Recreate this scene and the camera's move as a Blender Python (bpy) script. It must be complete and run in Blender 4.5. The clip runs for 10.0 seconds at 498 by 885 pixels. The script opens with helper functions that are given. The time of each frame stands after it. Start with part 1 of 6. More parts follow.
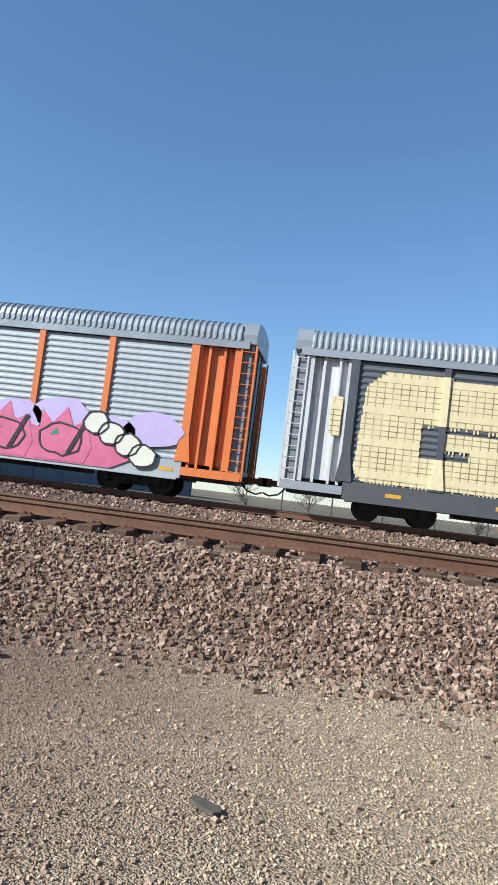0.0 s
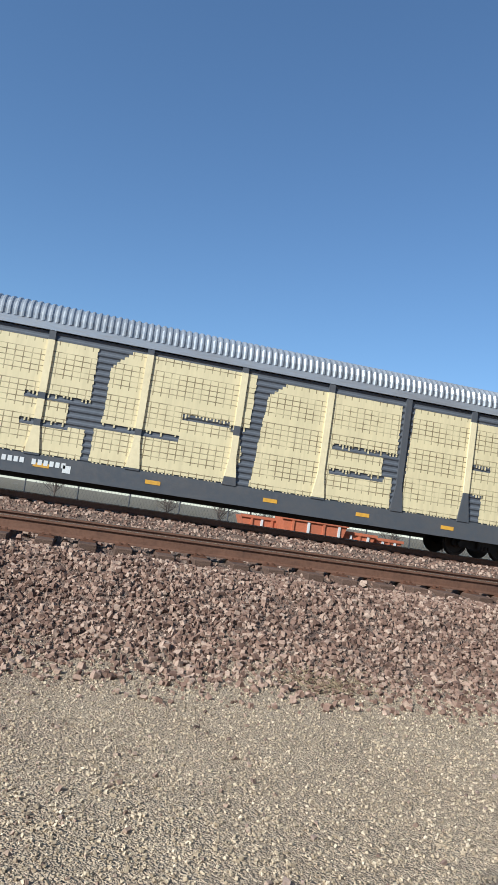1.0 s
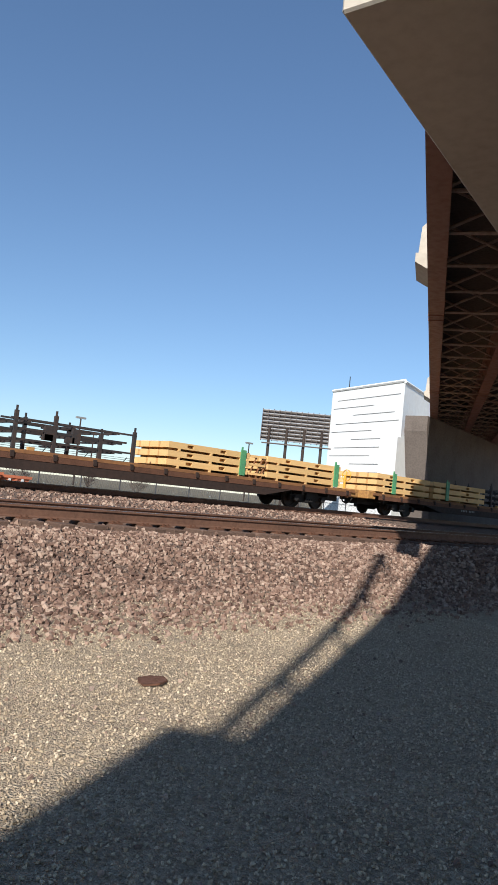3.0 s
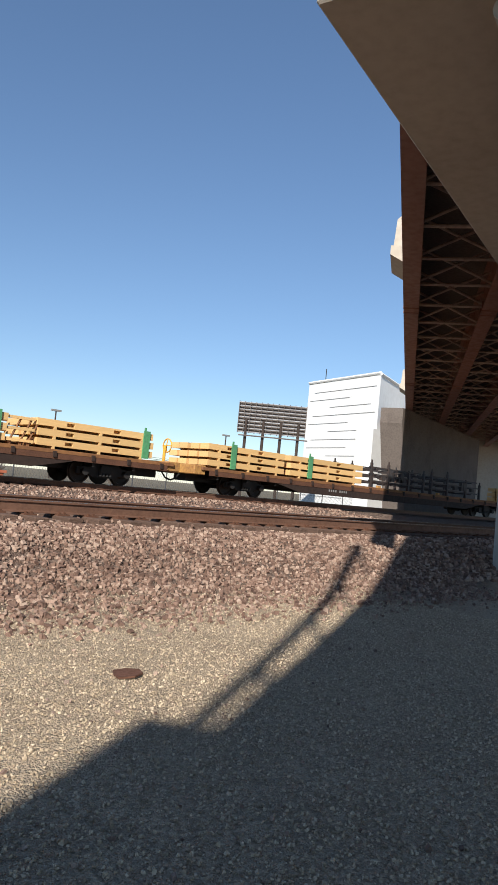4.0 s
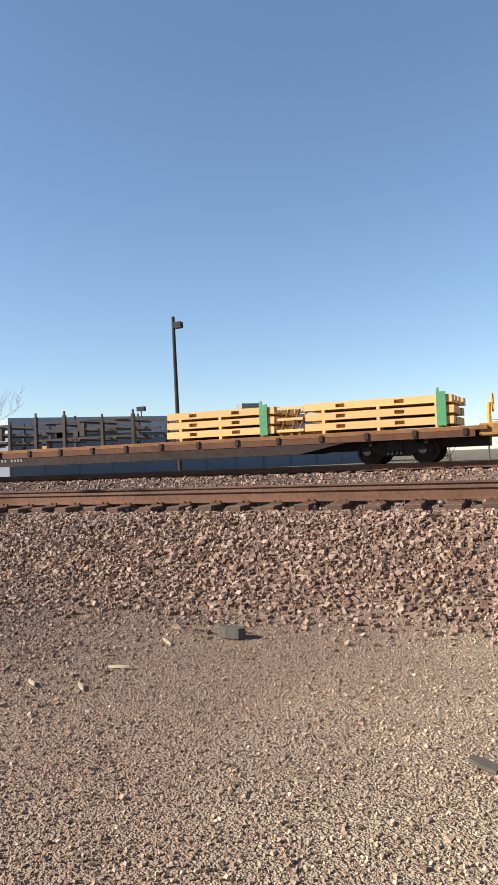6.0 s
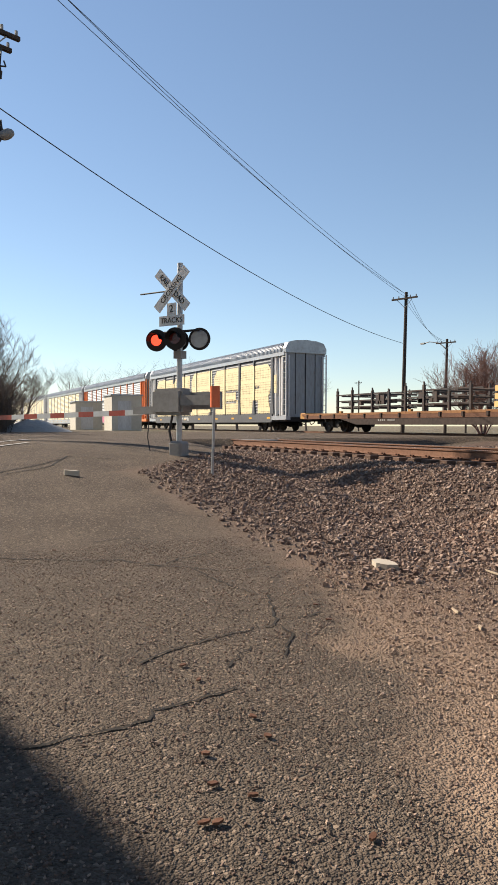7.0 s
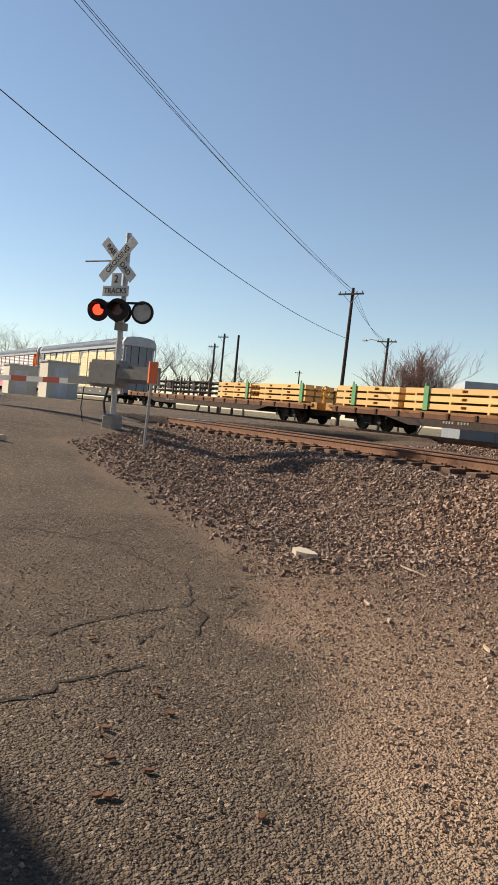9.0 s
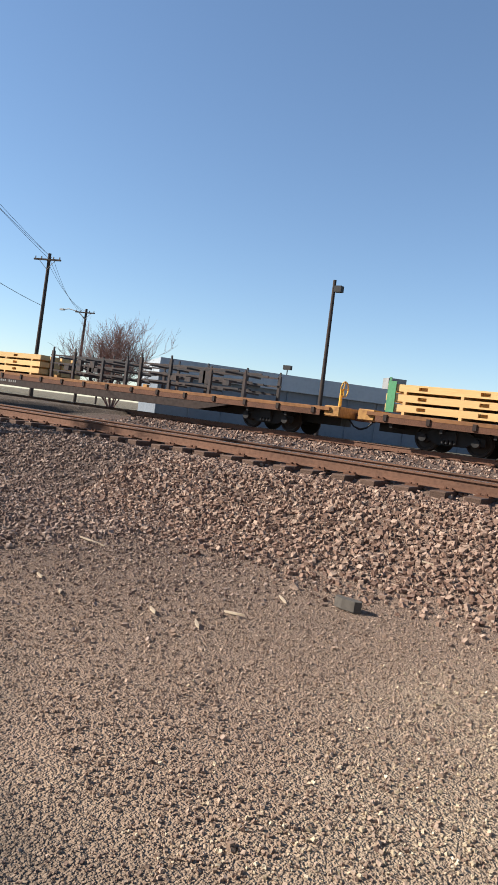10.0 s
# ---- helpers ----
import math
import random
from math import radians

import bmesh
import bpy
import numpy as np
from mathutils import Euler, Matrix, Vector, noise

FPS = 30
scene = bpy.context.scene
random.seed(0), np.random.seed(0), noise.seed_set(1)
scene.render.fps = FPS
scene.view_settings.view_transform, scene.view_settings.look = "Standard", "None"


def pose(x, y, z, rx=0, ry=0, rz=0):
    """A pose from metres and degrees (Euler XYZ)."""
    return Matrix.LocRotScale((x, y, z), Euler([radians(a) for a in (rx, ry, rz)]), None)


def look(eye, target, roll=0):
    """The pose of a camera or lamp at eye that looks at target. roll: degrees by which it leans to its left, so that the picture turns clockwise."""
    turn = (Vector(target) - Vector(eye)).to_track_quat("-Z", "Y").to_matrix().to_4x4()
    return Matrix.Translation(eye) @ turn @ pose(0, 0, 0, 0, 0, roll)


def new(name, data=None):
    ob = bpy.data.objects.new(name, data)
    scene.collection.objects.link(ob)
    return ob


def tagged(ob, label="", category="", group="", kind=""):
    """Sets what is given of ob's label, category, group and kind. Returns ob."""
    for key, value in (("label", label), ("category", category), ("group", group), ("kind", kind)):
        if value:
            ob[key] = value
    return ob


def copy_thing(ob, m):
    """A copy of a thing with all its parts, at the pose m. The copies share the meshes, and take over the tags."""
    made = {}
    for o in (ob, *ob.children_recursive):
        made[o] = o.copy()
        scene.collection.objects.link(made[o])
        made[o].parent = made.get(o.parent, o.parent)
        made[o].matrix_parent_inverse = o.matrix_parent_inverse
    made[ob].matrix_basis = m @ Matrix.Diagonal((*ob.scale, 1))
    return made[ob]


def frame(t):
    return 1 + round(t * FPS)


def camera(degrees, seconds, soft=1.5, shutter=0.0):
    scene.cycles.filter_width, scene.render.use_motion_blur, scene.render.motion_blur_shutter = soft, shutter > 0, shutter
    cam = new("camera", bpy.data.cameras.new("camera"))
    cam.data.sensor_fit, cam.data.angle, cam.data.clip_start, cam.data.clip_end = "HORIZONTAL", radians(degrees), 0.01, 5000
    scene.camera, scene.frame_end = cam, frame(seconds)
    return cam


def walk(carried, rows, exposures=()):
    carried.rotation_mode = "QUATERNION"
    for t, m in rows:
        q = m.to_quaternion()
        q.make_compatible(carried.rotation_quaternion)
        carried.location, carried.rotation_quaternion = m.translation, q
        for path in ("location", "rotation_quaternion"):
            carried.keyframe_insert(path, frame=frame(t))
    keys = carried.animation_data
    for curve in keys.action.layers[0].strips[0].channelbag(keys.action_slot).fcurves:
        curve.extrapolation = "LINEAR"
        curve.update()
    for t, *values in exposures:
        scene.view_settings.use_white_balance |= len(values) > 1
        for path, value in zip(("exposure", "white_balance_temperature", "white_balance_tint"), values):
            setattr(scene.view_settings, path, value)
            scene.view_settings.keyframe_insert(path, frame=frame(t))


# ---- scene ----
cam = camera(38.98, 10.0, soft=0.55)
REACH = 0.45       # the camera is held out from the body, which turns on the spot


def eye_at(yaw):
    y, y0 = radians(yaw), radians(-12.0)
    return Vector((REACH * (math.sin(y0) - math.sin(y)), REACH * (math.cos(y) - math.cos(y0)), 1.55))


def aim(yaw, pitch, roll):
    """The camera turned left by yaw, up by pitch, leaning left by roll."""
    y, p = radians(yaw), radians(pitch)
    way = Vector((-math.sin(y) * math.cos(p), math.cos(y) * math.cos(p), math.sin(p)))
    return look(eye_at(yaw), eye_at(yaw) + way, roll)


PATH = [
    (0, 8.34, 4.26, 7.21),
    (0.5, 0.15, 6.35, 7.84),
    (1, -11.62, 5.72, 8.50),
    (1.5, -25.30, 5.60, 9.00),
    (2, -32.11, 6.62, 8.22),
    (2.5, -39.89, 4.18, 7.39),
    (3, -41.36, 4.20, 5.82),
    (3.2, -42.29, 2.70, 5.65),
    (4.3, -43.60, 4.07, 5.20),
    (4.5, -43.12, 3.61, 3.96),
    (4.9, -36.36, 1.65, 2.35),
    (5, -32.71, 2.04, 2.44),
    (5.2, -23.85, 2.86, 1.90),
    (6.3, 39.05, 0.15, -2.54),
    (6.5, 47.08, -0.38, -1.65),
    (6.7, 54.60, -1.10, -1.50),
    (7, 64.26, -1.40, 0.18),
    (7.5, 71.97, -2.15, 2.44),
    (8, 73.35, -4.82, 1.18),
    (8.5, 74.84, -5.49, -4.85),
    (8.8, 73.38, -5.55, -5.03),
    (9, 58.96, -2.57, 5.44),
    (9.5, 42.38, 0.49, 6.99),
    (10, 34.66, -2.06, 7.25),
]
EXPO = [(0.0, 0.70, 5650, 5), (1.0, 0.50, 5550, 5), (2.5, 0.50, 5850, 8), (4.7, 0.54, 6200, 10), (6.4, 0.94, 6650, 11), (7.5, 0.82, 7500, 12), (8.8, 0.76, 7700, 12), (9.2, 0.76, 7200, 12), (10.0, 0.86, 6350, 10)]
walk(cam, [(t, aim(y, p, r)) for t, y, p, r in PATH], exposures=EXPO)

# ---- world and sun ----
SUN_TO = Vector((0.831, 0.556, 0.0)).normalized()   # level direction in which the light travels
SUN_EL = 33.0
world = bpy.data.worlds.new("world")
scene.world = world
world.use_nodes = True
wn = world.node_tree.nodes
sky = wn.new("ShaderNodeTexSky")
sky.sky_type = "NISHITA"
sky.sun_disc = False
sky.sun_elevation = radians(SUN_EL)
sky.sun_rotation = math.atan2(-SUN_TO.x, -SUN_TO.y)
sky.air_density = 1.0
sky.dust_density = 0.0
sky.ozone_density = 4.6
wn["Background"].inputs[1].default_value = 0.106
haze = wn.new("ShaderNodeGamma")      # evens out the sky from zenith to horizon
haze.inputs[1].default_value = 0.87
world.node_tree.links.new(sky.outputs[0], haze.inputs[0])
world.node_tree.links.new(haze.outputs[0], wn["Background"].inputs[0])
sun = new("sun", bpy.data.lights.new("sun", "SUN"))
sun.data.energy = 5.0
sun.data.angle = radians(0.53)
sun.data.color = (1.0, 0.93, 0.82)
down = SUN_TO * math.cos(radians(SUN_EL)) + Vector((0, 0, -math.sin(radians(SUN_EL))))
sun.matrix_world = look((-30, -20, 40), Vector((-30, -20, 40)) + down)


# ---- materials ----
def tree_of(name):
    m = bpy.data.materials.new(name)
    m.use_nodes = True
    return m, m.node_tree.nodes, m.node_tree.links


def coords(nodes, links, kind="Object", scale=(1, 1, 1)):
    tc = nodes.new("ShaderNodeTexCoord")
    mp = nodes.new("ShaderNodeMapping")
    mp.inputs["Scale"].default_value = scale
    links.new(tc.outputs[kind], mp.inputs[0])
    return mp.outputs[0]


def fac_noise(nodes, links, vec, scale, detail=4.0, lo=0.35, hi=0.65):
    n = nodes.new("ShaderNodeTexNoise")
    n.inputs["Scale"].default_value = scale
    n.inputs["Detail"].default_value = detail
    links.new(vec, n.inputs["Vector"])
    r = nodes.new("ShaderNodeMapRange")
    r.inputs[1].default_value, r.inputs[2].default_value = lo, hi
    links.new(n.outputs["Fac"], r.inputs[0])
    return r.outputs[0]


def blend(nodes, links, fac, a, b, kind="MIX"):
    m = nodes.new("ShaderNodeMix")
    m.data_type = "RGBA"
    m.blend_type = kind
    for sock, v in ((m.inputs[0], fac), (m.inputs[6], a), (m.inputs[7], b)):
        if isinstance(v, (int, float)):
            sock.default_value = v
        elif isinstance(v, tuple):
            sock.default_value = (*v, 1.0)
        else:
            links.new(v, sock)
    return m.outputs[2]


def calc(nodes, links, op, a, b=0.0, c=0.0):
    m = nodes.new("ShaderNodeMath")
    m.operation = op
    for sock, v in zip(m.inputs, (a, b, c)):
        if isinstance(v, (int, float)):
            sock.default_value = v
        else:
            links.new(v, sock)
    return m.outputs[0]


def relief(nodes, links, height, strength, distance):
    b = nodes.new("ShaderNodeBump")
    b.inputs["Strength"].default_value = strength
    b.inputs["Distance"].default_value = distance
    links.new(height, b.inputs["Height"])
    links.new(b.outputs[0], nodes["Principled BSDF"].inputs["Normal"])


def paint(name, base, stain, rough=0.6, metal=0.0, big=0.7, small=9.0, amount=0.5, bump=0.004, stretch=(1, 1, 1), vary=0.0):
    """A worn surface: base colour, stains of a second colour at two scales, fine relief."""
    m, nd, ln = tree_of(name)
    bsdf = nd["Principled BSDF"]
    vec = coords(nd, ln, "Object", stretch)
    f1 = fac_noise(nd, ln, vec, big, 5.0, 0.42, 0.75)
    f2 = fac_noise(nd, ln, vec, small, 6.0, 0.4, 0.8)
    f = calc(nd, ln, "MULTIPLY", calc(nd, ln, "ADD", f1, f2), amount)
    col = blend(nd, ln, f, base, stain)
    if vary:
        oi = nd.new("ShaderNodeObjectInfo")
        dark = tuple(c * (1 - vary) for c in base)
        col = blend(nd, ln, calc(nd, ln, "MULTIPLY", oi.outputs["Random"], 0.8), col, dark)
    ln.new(col, bsdf.inputs["Base Color"])
    rr = nd.new("ShaderNodeMapRange")
    rr.inputs[3].default_value, rr.inputs[4].default_value = max(rough - 0.12, 0.05), min(rough + 0.15, 1.0)
    ln.new(f2, rr.inputs[0])
    ln.new(rr.outputs[0], bsdf.inputs["Roughness"])
    bsdf.inputs["Metallic"].default_value = metal
    bsdf.inputs["Specular IOR Level"].default_value = 0.5 if rough < 0.58 else 0.22
    if bump:
        relief(nd, ln, f2, 0.5, bump)
    return m


M = {}
M["rust"] = paint("rust_steel", (0.15, 0.07, 0.042), (0.06, 0.032, 0.022), 0.8, 0.2, 2.0, 25.0)
M["rail"] = paint("rail_steel", (0.20, 0.105, 0.068), (0.09, 0.05, 0.036), 0.7, 0.3, 1.5, 18.0)
M["railtop"] = paint("rail_head", (0.33, 0.29, 0.26), (0.16, 0.12, 0.10), 0.32, 0.9, 1.0, 12.0)
M["tie"] = paint("tie_wood", (0.155, 0.095, 0.068), (0.06, 0.04, 0.03), 0.9, 0, 1.2, 14.0, 0.6, 0.01, (6, 1, 6), vary=0.4)
M["char"] = paint("charcoal_paint", (0.075, 0.08, 0.09), (0.11, 0.10, 0.095), 0.55, 0, 0.6, 7.0, 0.45)
M["silver"] = paint("galvanised_panel", (0.40, 0.42, 0.45), (0.24, 0.22, 0.21), 0.45, 0.35, 0.5, 5.0, 0.45, 0.003, (0.5, 1, 3))
M["roof"] = paint("galvanised_roof", (0.36, 0.375, 0.395), (0.21, 0.205, 0.20), 0.42, 0.4, 0.5, 6.0, 0.4)
M["white"] = paint("dirty_white_paint", (0.62, 0.62, 0.62), (0.34, 0.31, 0.28), 0.5, 0, 0.8, 8.0, 0.4, 0.002, (2, 2, 0.5))
M["orange"] = paint("orange_paint", (0.68, 0.19, 0.045), (0.38, 0.10, 0.04), 0.5, 0, 0.8, 7.0, 0.4, 0.002, (2, 2, 0.5))
M["yellow"] = paint("yellow_paint", (0.72, 0.38, 0.04), (0.40, 0.21, 0.05), 0.5)
M["ochre"] = paint("rust_streaked_ochre", (0.50, 0.27, 0.08), (0.22, 0.10, 0.045), 0.7, 0, 1.5, 9.0, 0.6)
M["black"] = paint("black_steel", (0.022, 0.021, 0.021), (0.05, 0.042, 0.036), 0.65, 0.1, 1.0, 9.0)
M["wheel"] = paint("wheel_steel", (0.035, 0.03, 0.027), (0.075, 0.05, 0.036), 0.6, 0.5, 1.0, 12.0)
M["deck"] = paint("rusty_ochre_deck", (0.27, 0.125, 0.048), (0.13, 0.06, 0.034), 0.8, 0, 0.8, 6.0, 0.6, 0.004, (1, 1, 1))
M["frame"] = paint("rusty_brown_steel", (0.045, 0.028, 0.022), (0.022, 0.017, 0.015), 0.8, 0, 0.7, 6.0, 0.6)
M["timber"] = paint("pale_yellow_timber", (0.78, 0.50, 0.215), (0.58, 0.35, 0.14), 0.75, 0, 0.7, 6.0, 0.45, 0.004, (0.4, 3, 6), vary=0.25)
M["green"] = paint("green_plate", (0.10, 0.33, 0.14), (0.06, 0.17, 0.09), 0.55)
M["rack"] = paint("dark_rack_steel", (0.045, 0.044, 0.046), (0.10, 0.06, 0.042), 0.6, 0.3, 1.2, 9.0)
M["concrete"] = paint("beige_concrete", (0.50, 0.44, 0.36), (0.36, 0.30, 0.24), 0.85, 0, 0.35, 5.0, 0.45, 0.004)
M["girder"] = paint("red_brown_girder", (0.27, 0.115, 0.075), (0.18, 0.08, 0.055), 0.55, 0, 0.4, 5.0, 0.45)
M["brace"] = paint("bracing_steel", (0.48, 0.36, 0.29), (0.22, 0.14, 0.11), 0.6)
# dark concrete for the deck, with the far pier wall's shade in the colour
M["deckunder_shade"] = paint("shade_dark_concrete", (0.16, 0.13, 0.11), (0.08, 0.065, 0.055), 0.9)
M["cladding"] = paint("white_cladding", (0.78, 0.77, 0.74), (0.62, 0.60, 0.56), 0.6, 0, 0.15, 2.0, 0.35, 0.002)
M["line"] = paint("seam_shadow_gap", (0.34, 0.33, 0.32), (0.26, 0.25, 0.25), 0.8)
M["billboard"] = paint("weathered_lattice_steel", (0.15, 0.12, 0.10), (0.075, 0.06, 0.055), 0.8)
M["pole"] = paint("creosoted_pole", (0.062, 0.045, 0.036), (0.032, 0.025, 0.022), 0.9, 0, 1.0, 9.0, 0.6, 0.006, (5, 5, 0.4))
M["wire"] = paint("cable_black", (0.03, 0.03, 0.032), (0.05, 0.05, 0.05), 0.6)
M["galv"] = paint("galvanised_mast", (0.42, 0.43, 0.44), (0.26, 0.25, 0.24), 0.5, 0.5)
M["signwhite"] = paint("reflective_white_sign", (0.70, 0.70, 0.68), (0.50, 0.48, 0.45), 0.45, 0, 1.5, 9.0, 0.35)
M["boxgrey"] = paint("grey_enclosure", (0.26, 0.25, 0.235), (0.16, 0.15, 0.14), 0.6)
M["hut"] = paint("pale_equipment_hut", (0.58, 0.54, 0.46), (0.42, 0.38, 0.32), 0.6, 0, 0.5, 4.0, 0.4)
M["bark"] = paint("grey_brown_bark", (0.125, 0.090, 0.070), (0.065, 0.05, 0.042), 0.9, 0, 2.0, 12.0)
M["barkred"] = paint("reddish_twigs", (0.20, 0.105, 0.085), (0.11, 0.062, 0.055), 0.9, 0, 2.0, 12.0)
M["shed"] = paint("blue_grey_shed_wall", (0.17, 0.185, 0.21), (0.12, 0.13, 0.145), 0.6, 0, 0.2, 3.0, 0.4)
M["shedroof"] = paint("pale_grey_roof", (0.36, 0.38, 0.40), (0.28, 0.29, 0.30), 0.5, 0, 0.2, 3.0, 0.4)
M["redbar"] = paint("red_reflective_stripe", (0.45, 0.07, 0.04), (0.30, 0.05, 0.03), 0.45)
M["markorange"] = paint("orange_marker", (0.75, 0.16, 0.05), (0.55, 0.12, 0.05), 0.5)
M["lens"] = paint("dark_red_lens", (0.09, 0.012, 0.012), (0.05, 0.01, 0.01), 0.25, 0, 3.0, 20.0, 0.3, 0.0)
M["roadpaint"] = paint("worn_white_road_paint", (0.48, 0.46, 0.42), (0.22, 0.20, 0.18), 0.8, 0, 3.0, 20.0, 0.7, 0.002)
M["fence"] = paint("fence_steel", (0.10, 0.10, 0.105), (0.06, 0.055, 0.055), 0.6, 0.4)
M["debris"] = paint("weathered_debris", (0.11, 0.095, 0.08), (0.055, 0.048, 0.042), 0.9, 0, 4.0, 20.0)
# near-black strip colour: the shade down inside the cracks is painted
M["crack"] = paint("crack_depth_shade", (0.030, 0.024, 0.020), (0.016, 0.013, 0.011), 0.95, 0, 6.0, 30.0, 0.5, 0.0)
M["cardoor"] = paint("grey_blue_end_door", (0.23, 0.245, 0.265), (0.15, 0.15, 0.15), 0.55, 0.2, 0.5, 5.0, 0.45, 0.003, (2, 2, 0.5))
M["splinter"] = paint("pale_wood_splinter", (0.45, 0.36, 0.26), (0.30, 0.22, 0.15), 0.9, 0, 4.0, 20.0)
M["brush"] = paint("dry_grass", (0.30, 0.225, 0.13), (0.16, 0.12, 0.075), 0.9, 0, 3.0, 14.0, 0.6)


# ---- mesh helpers ----
def box(bm, x0, x1, y0, y1, z0, z1, m=None):
    vs = [Vector((x, y, z)) for x in (x0, x1) for y in (y0, y1) for z in (z0, z1)]
    if m is not None:
        vs = [m @ v for v in vs]
    v = [bm.verts.new(p) for p in vs]
    for f in ((0, 1, 3, 2), (4, 6, 7, 5), (0, 4, 5, 1), (2, 3, 7, 6), (0, 2, 6, 4), (1, 5, 7, 3)):
        bm.faces.new([v[i] for i in f])


def rod(bm, a, b, r, seg=8, r2=None):
    """A rod from a to b, radius r at a and r2 at b."""
    a, b = Vector(a), Vector(b)
    r2 = r if r2 is None else r2
    d = (b - a).normalized()
    side = d.cross(Vector((0, 0, 1)) if abs(d.z) < 0.9 else Vector((1, 0, 0))).normalized()
    up = side.cross(d)
    ring = []
    for p, q in ((a, r), (b, r2)):
        ring.append([bm.verts.new(p + q * (math.cos(k * math.tau / seg) * side + math.sin(k * math.tau / seg) * up)) for k in range(seg)])
    for k in range(seg):
        bm.faces.new((ring[0][k], ring[0][(k + 1) % seg], ring[1][(k + 1) % seg], ring[1][k]))
    bm.faces.new(ring[0][::-1])
    bm.faces.new(ring[1])


def prism(bm, outline, axis, a, b):
    """An outline of 2D points pushed out along an axis from a to b."""
    def at(p, w):
        return {"x": (w, p[0], p[1]), "y": (p[0], w, p[1]), "z": (p[0], p[1], w)}[axis]
    lo = [bm.verts.new(at(p, a)) for p in outline]
    hi = [bm.verts.new(at(p, b)) for p in outline]
    n = len(outline)
    for k in range(n):
        bm.faces.new((lo[k], lo[(k + 1) % n], hi[(k + 1) % n], hi[k]))
    bm.faces.new(lo[::-1])
    bm.faces.new(hi)


def mesh_of(bm, name, material, smooth=False):
    bmesh.ops.recalc_face_normals(bm, faces=bm.faces)
    me = bpy.data.meshes.new(name)
    bm.to_mesh(me)
    bm.free()
    me.materials.append(material)
    if smooth:
        me.shade_smooth()
    return me


def part(name, bm, material, parent=None, label="", smooth=False):
    ob = new(name, mesh_of(bm, name, material, smooth))
    ob.parent = parent
    if label:
        tagged(ob, label)
    return ob


def boxes(name, material, parent, dims, label="", bevel=0.0):
    bm = bmesh.new()
    for d in dims:
        box(bm, *d)
    if bevel:
        bmesh.ops.bevel(bm, geom=list(bm.edges), offset=bevel, segments=1, affect="EDGES")
    return part(name, bm, material, parent, label)


def thing(name, label, category, group="", kind="", at=None):
    ob = tagged(new(name), label, category, group, kind)
    ob.empty_display_size = 0.3
    if at is not None:
        ob.matrix_world = at
    return ob


RAIL_Z, FAR_Z = 1.08, 1.19
NEAR_Y, FAR_Y = 10.35, 22.98      # centre lines of the two tracks


# ---- ground ----
def step(a, b, v):
    k = min(max((v - a) / (b - a), 0.0), 1.0)
    return k * k * (3 - 2 * k)


def ground_z(x, y):
    bed = 0.73 * step(6.2, 8.75, y) + 0.05 * step(9.15, 9.5, y)
    bed += 0.05 * step(5.0, 6.5, y)
    bed -= 0.16 * step(12.4, 14.5, y) * (1 - step(18.4, 20.4, y))
    bed += 0.11 * step(16.0, 19.5, y)
    bed -= 0.53 * step(25.5, 31.0, y)
    ramp = 1.10 * step(-7.0, -19.5, x) * step(-60, -14, y) * (1 - step(26, 33, y))
    ramp *= 1 - step(6.6, 8.2, y) * (1 - step(-21.3, -22.3, x))
    wave = 0.025 * noise.noise(Vector((x * 0.45, y * 0.45, 0))) + 0.012 * noise.noise(Vector((x * 1.7, y * 1.7, 3.0)))
    if -20 < x < 40 and 6.0 < y < 9.0:
        wave += 0.03 * noise.noise(Vector((x * 2.5, y * 2.5, 7)))
    wave *= 1 - step(-16, -21, x)
    return max(bed, ramp) + (wave if abs(x) < 60 and abs(y) < 40 else 0.0)


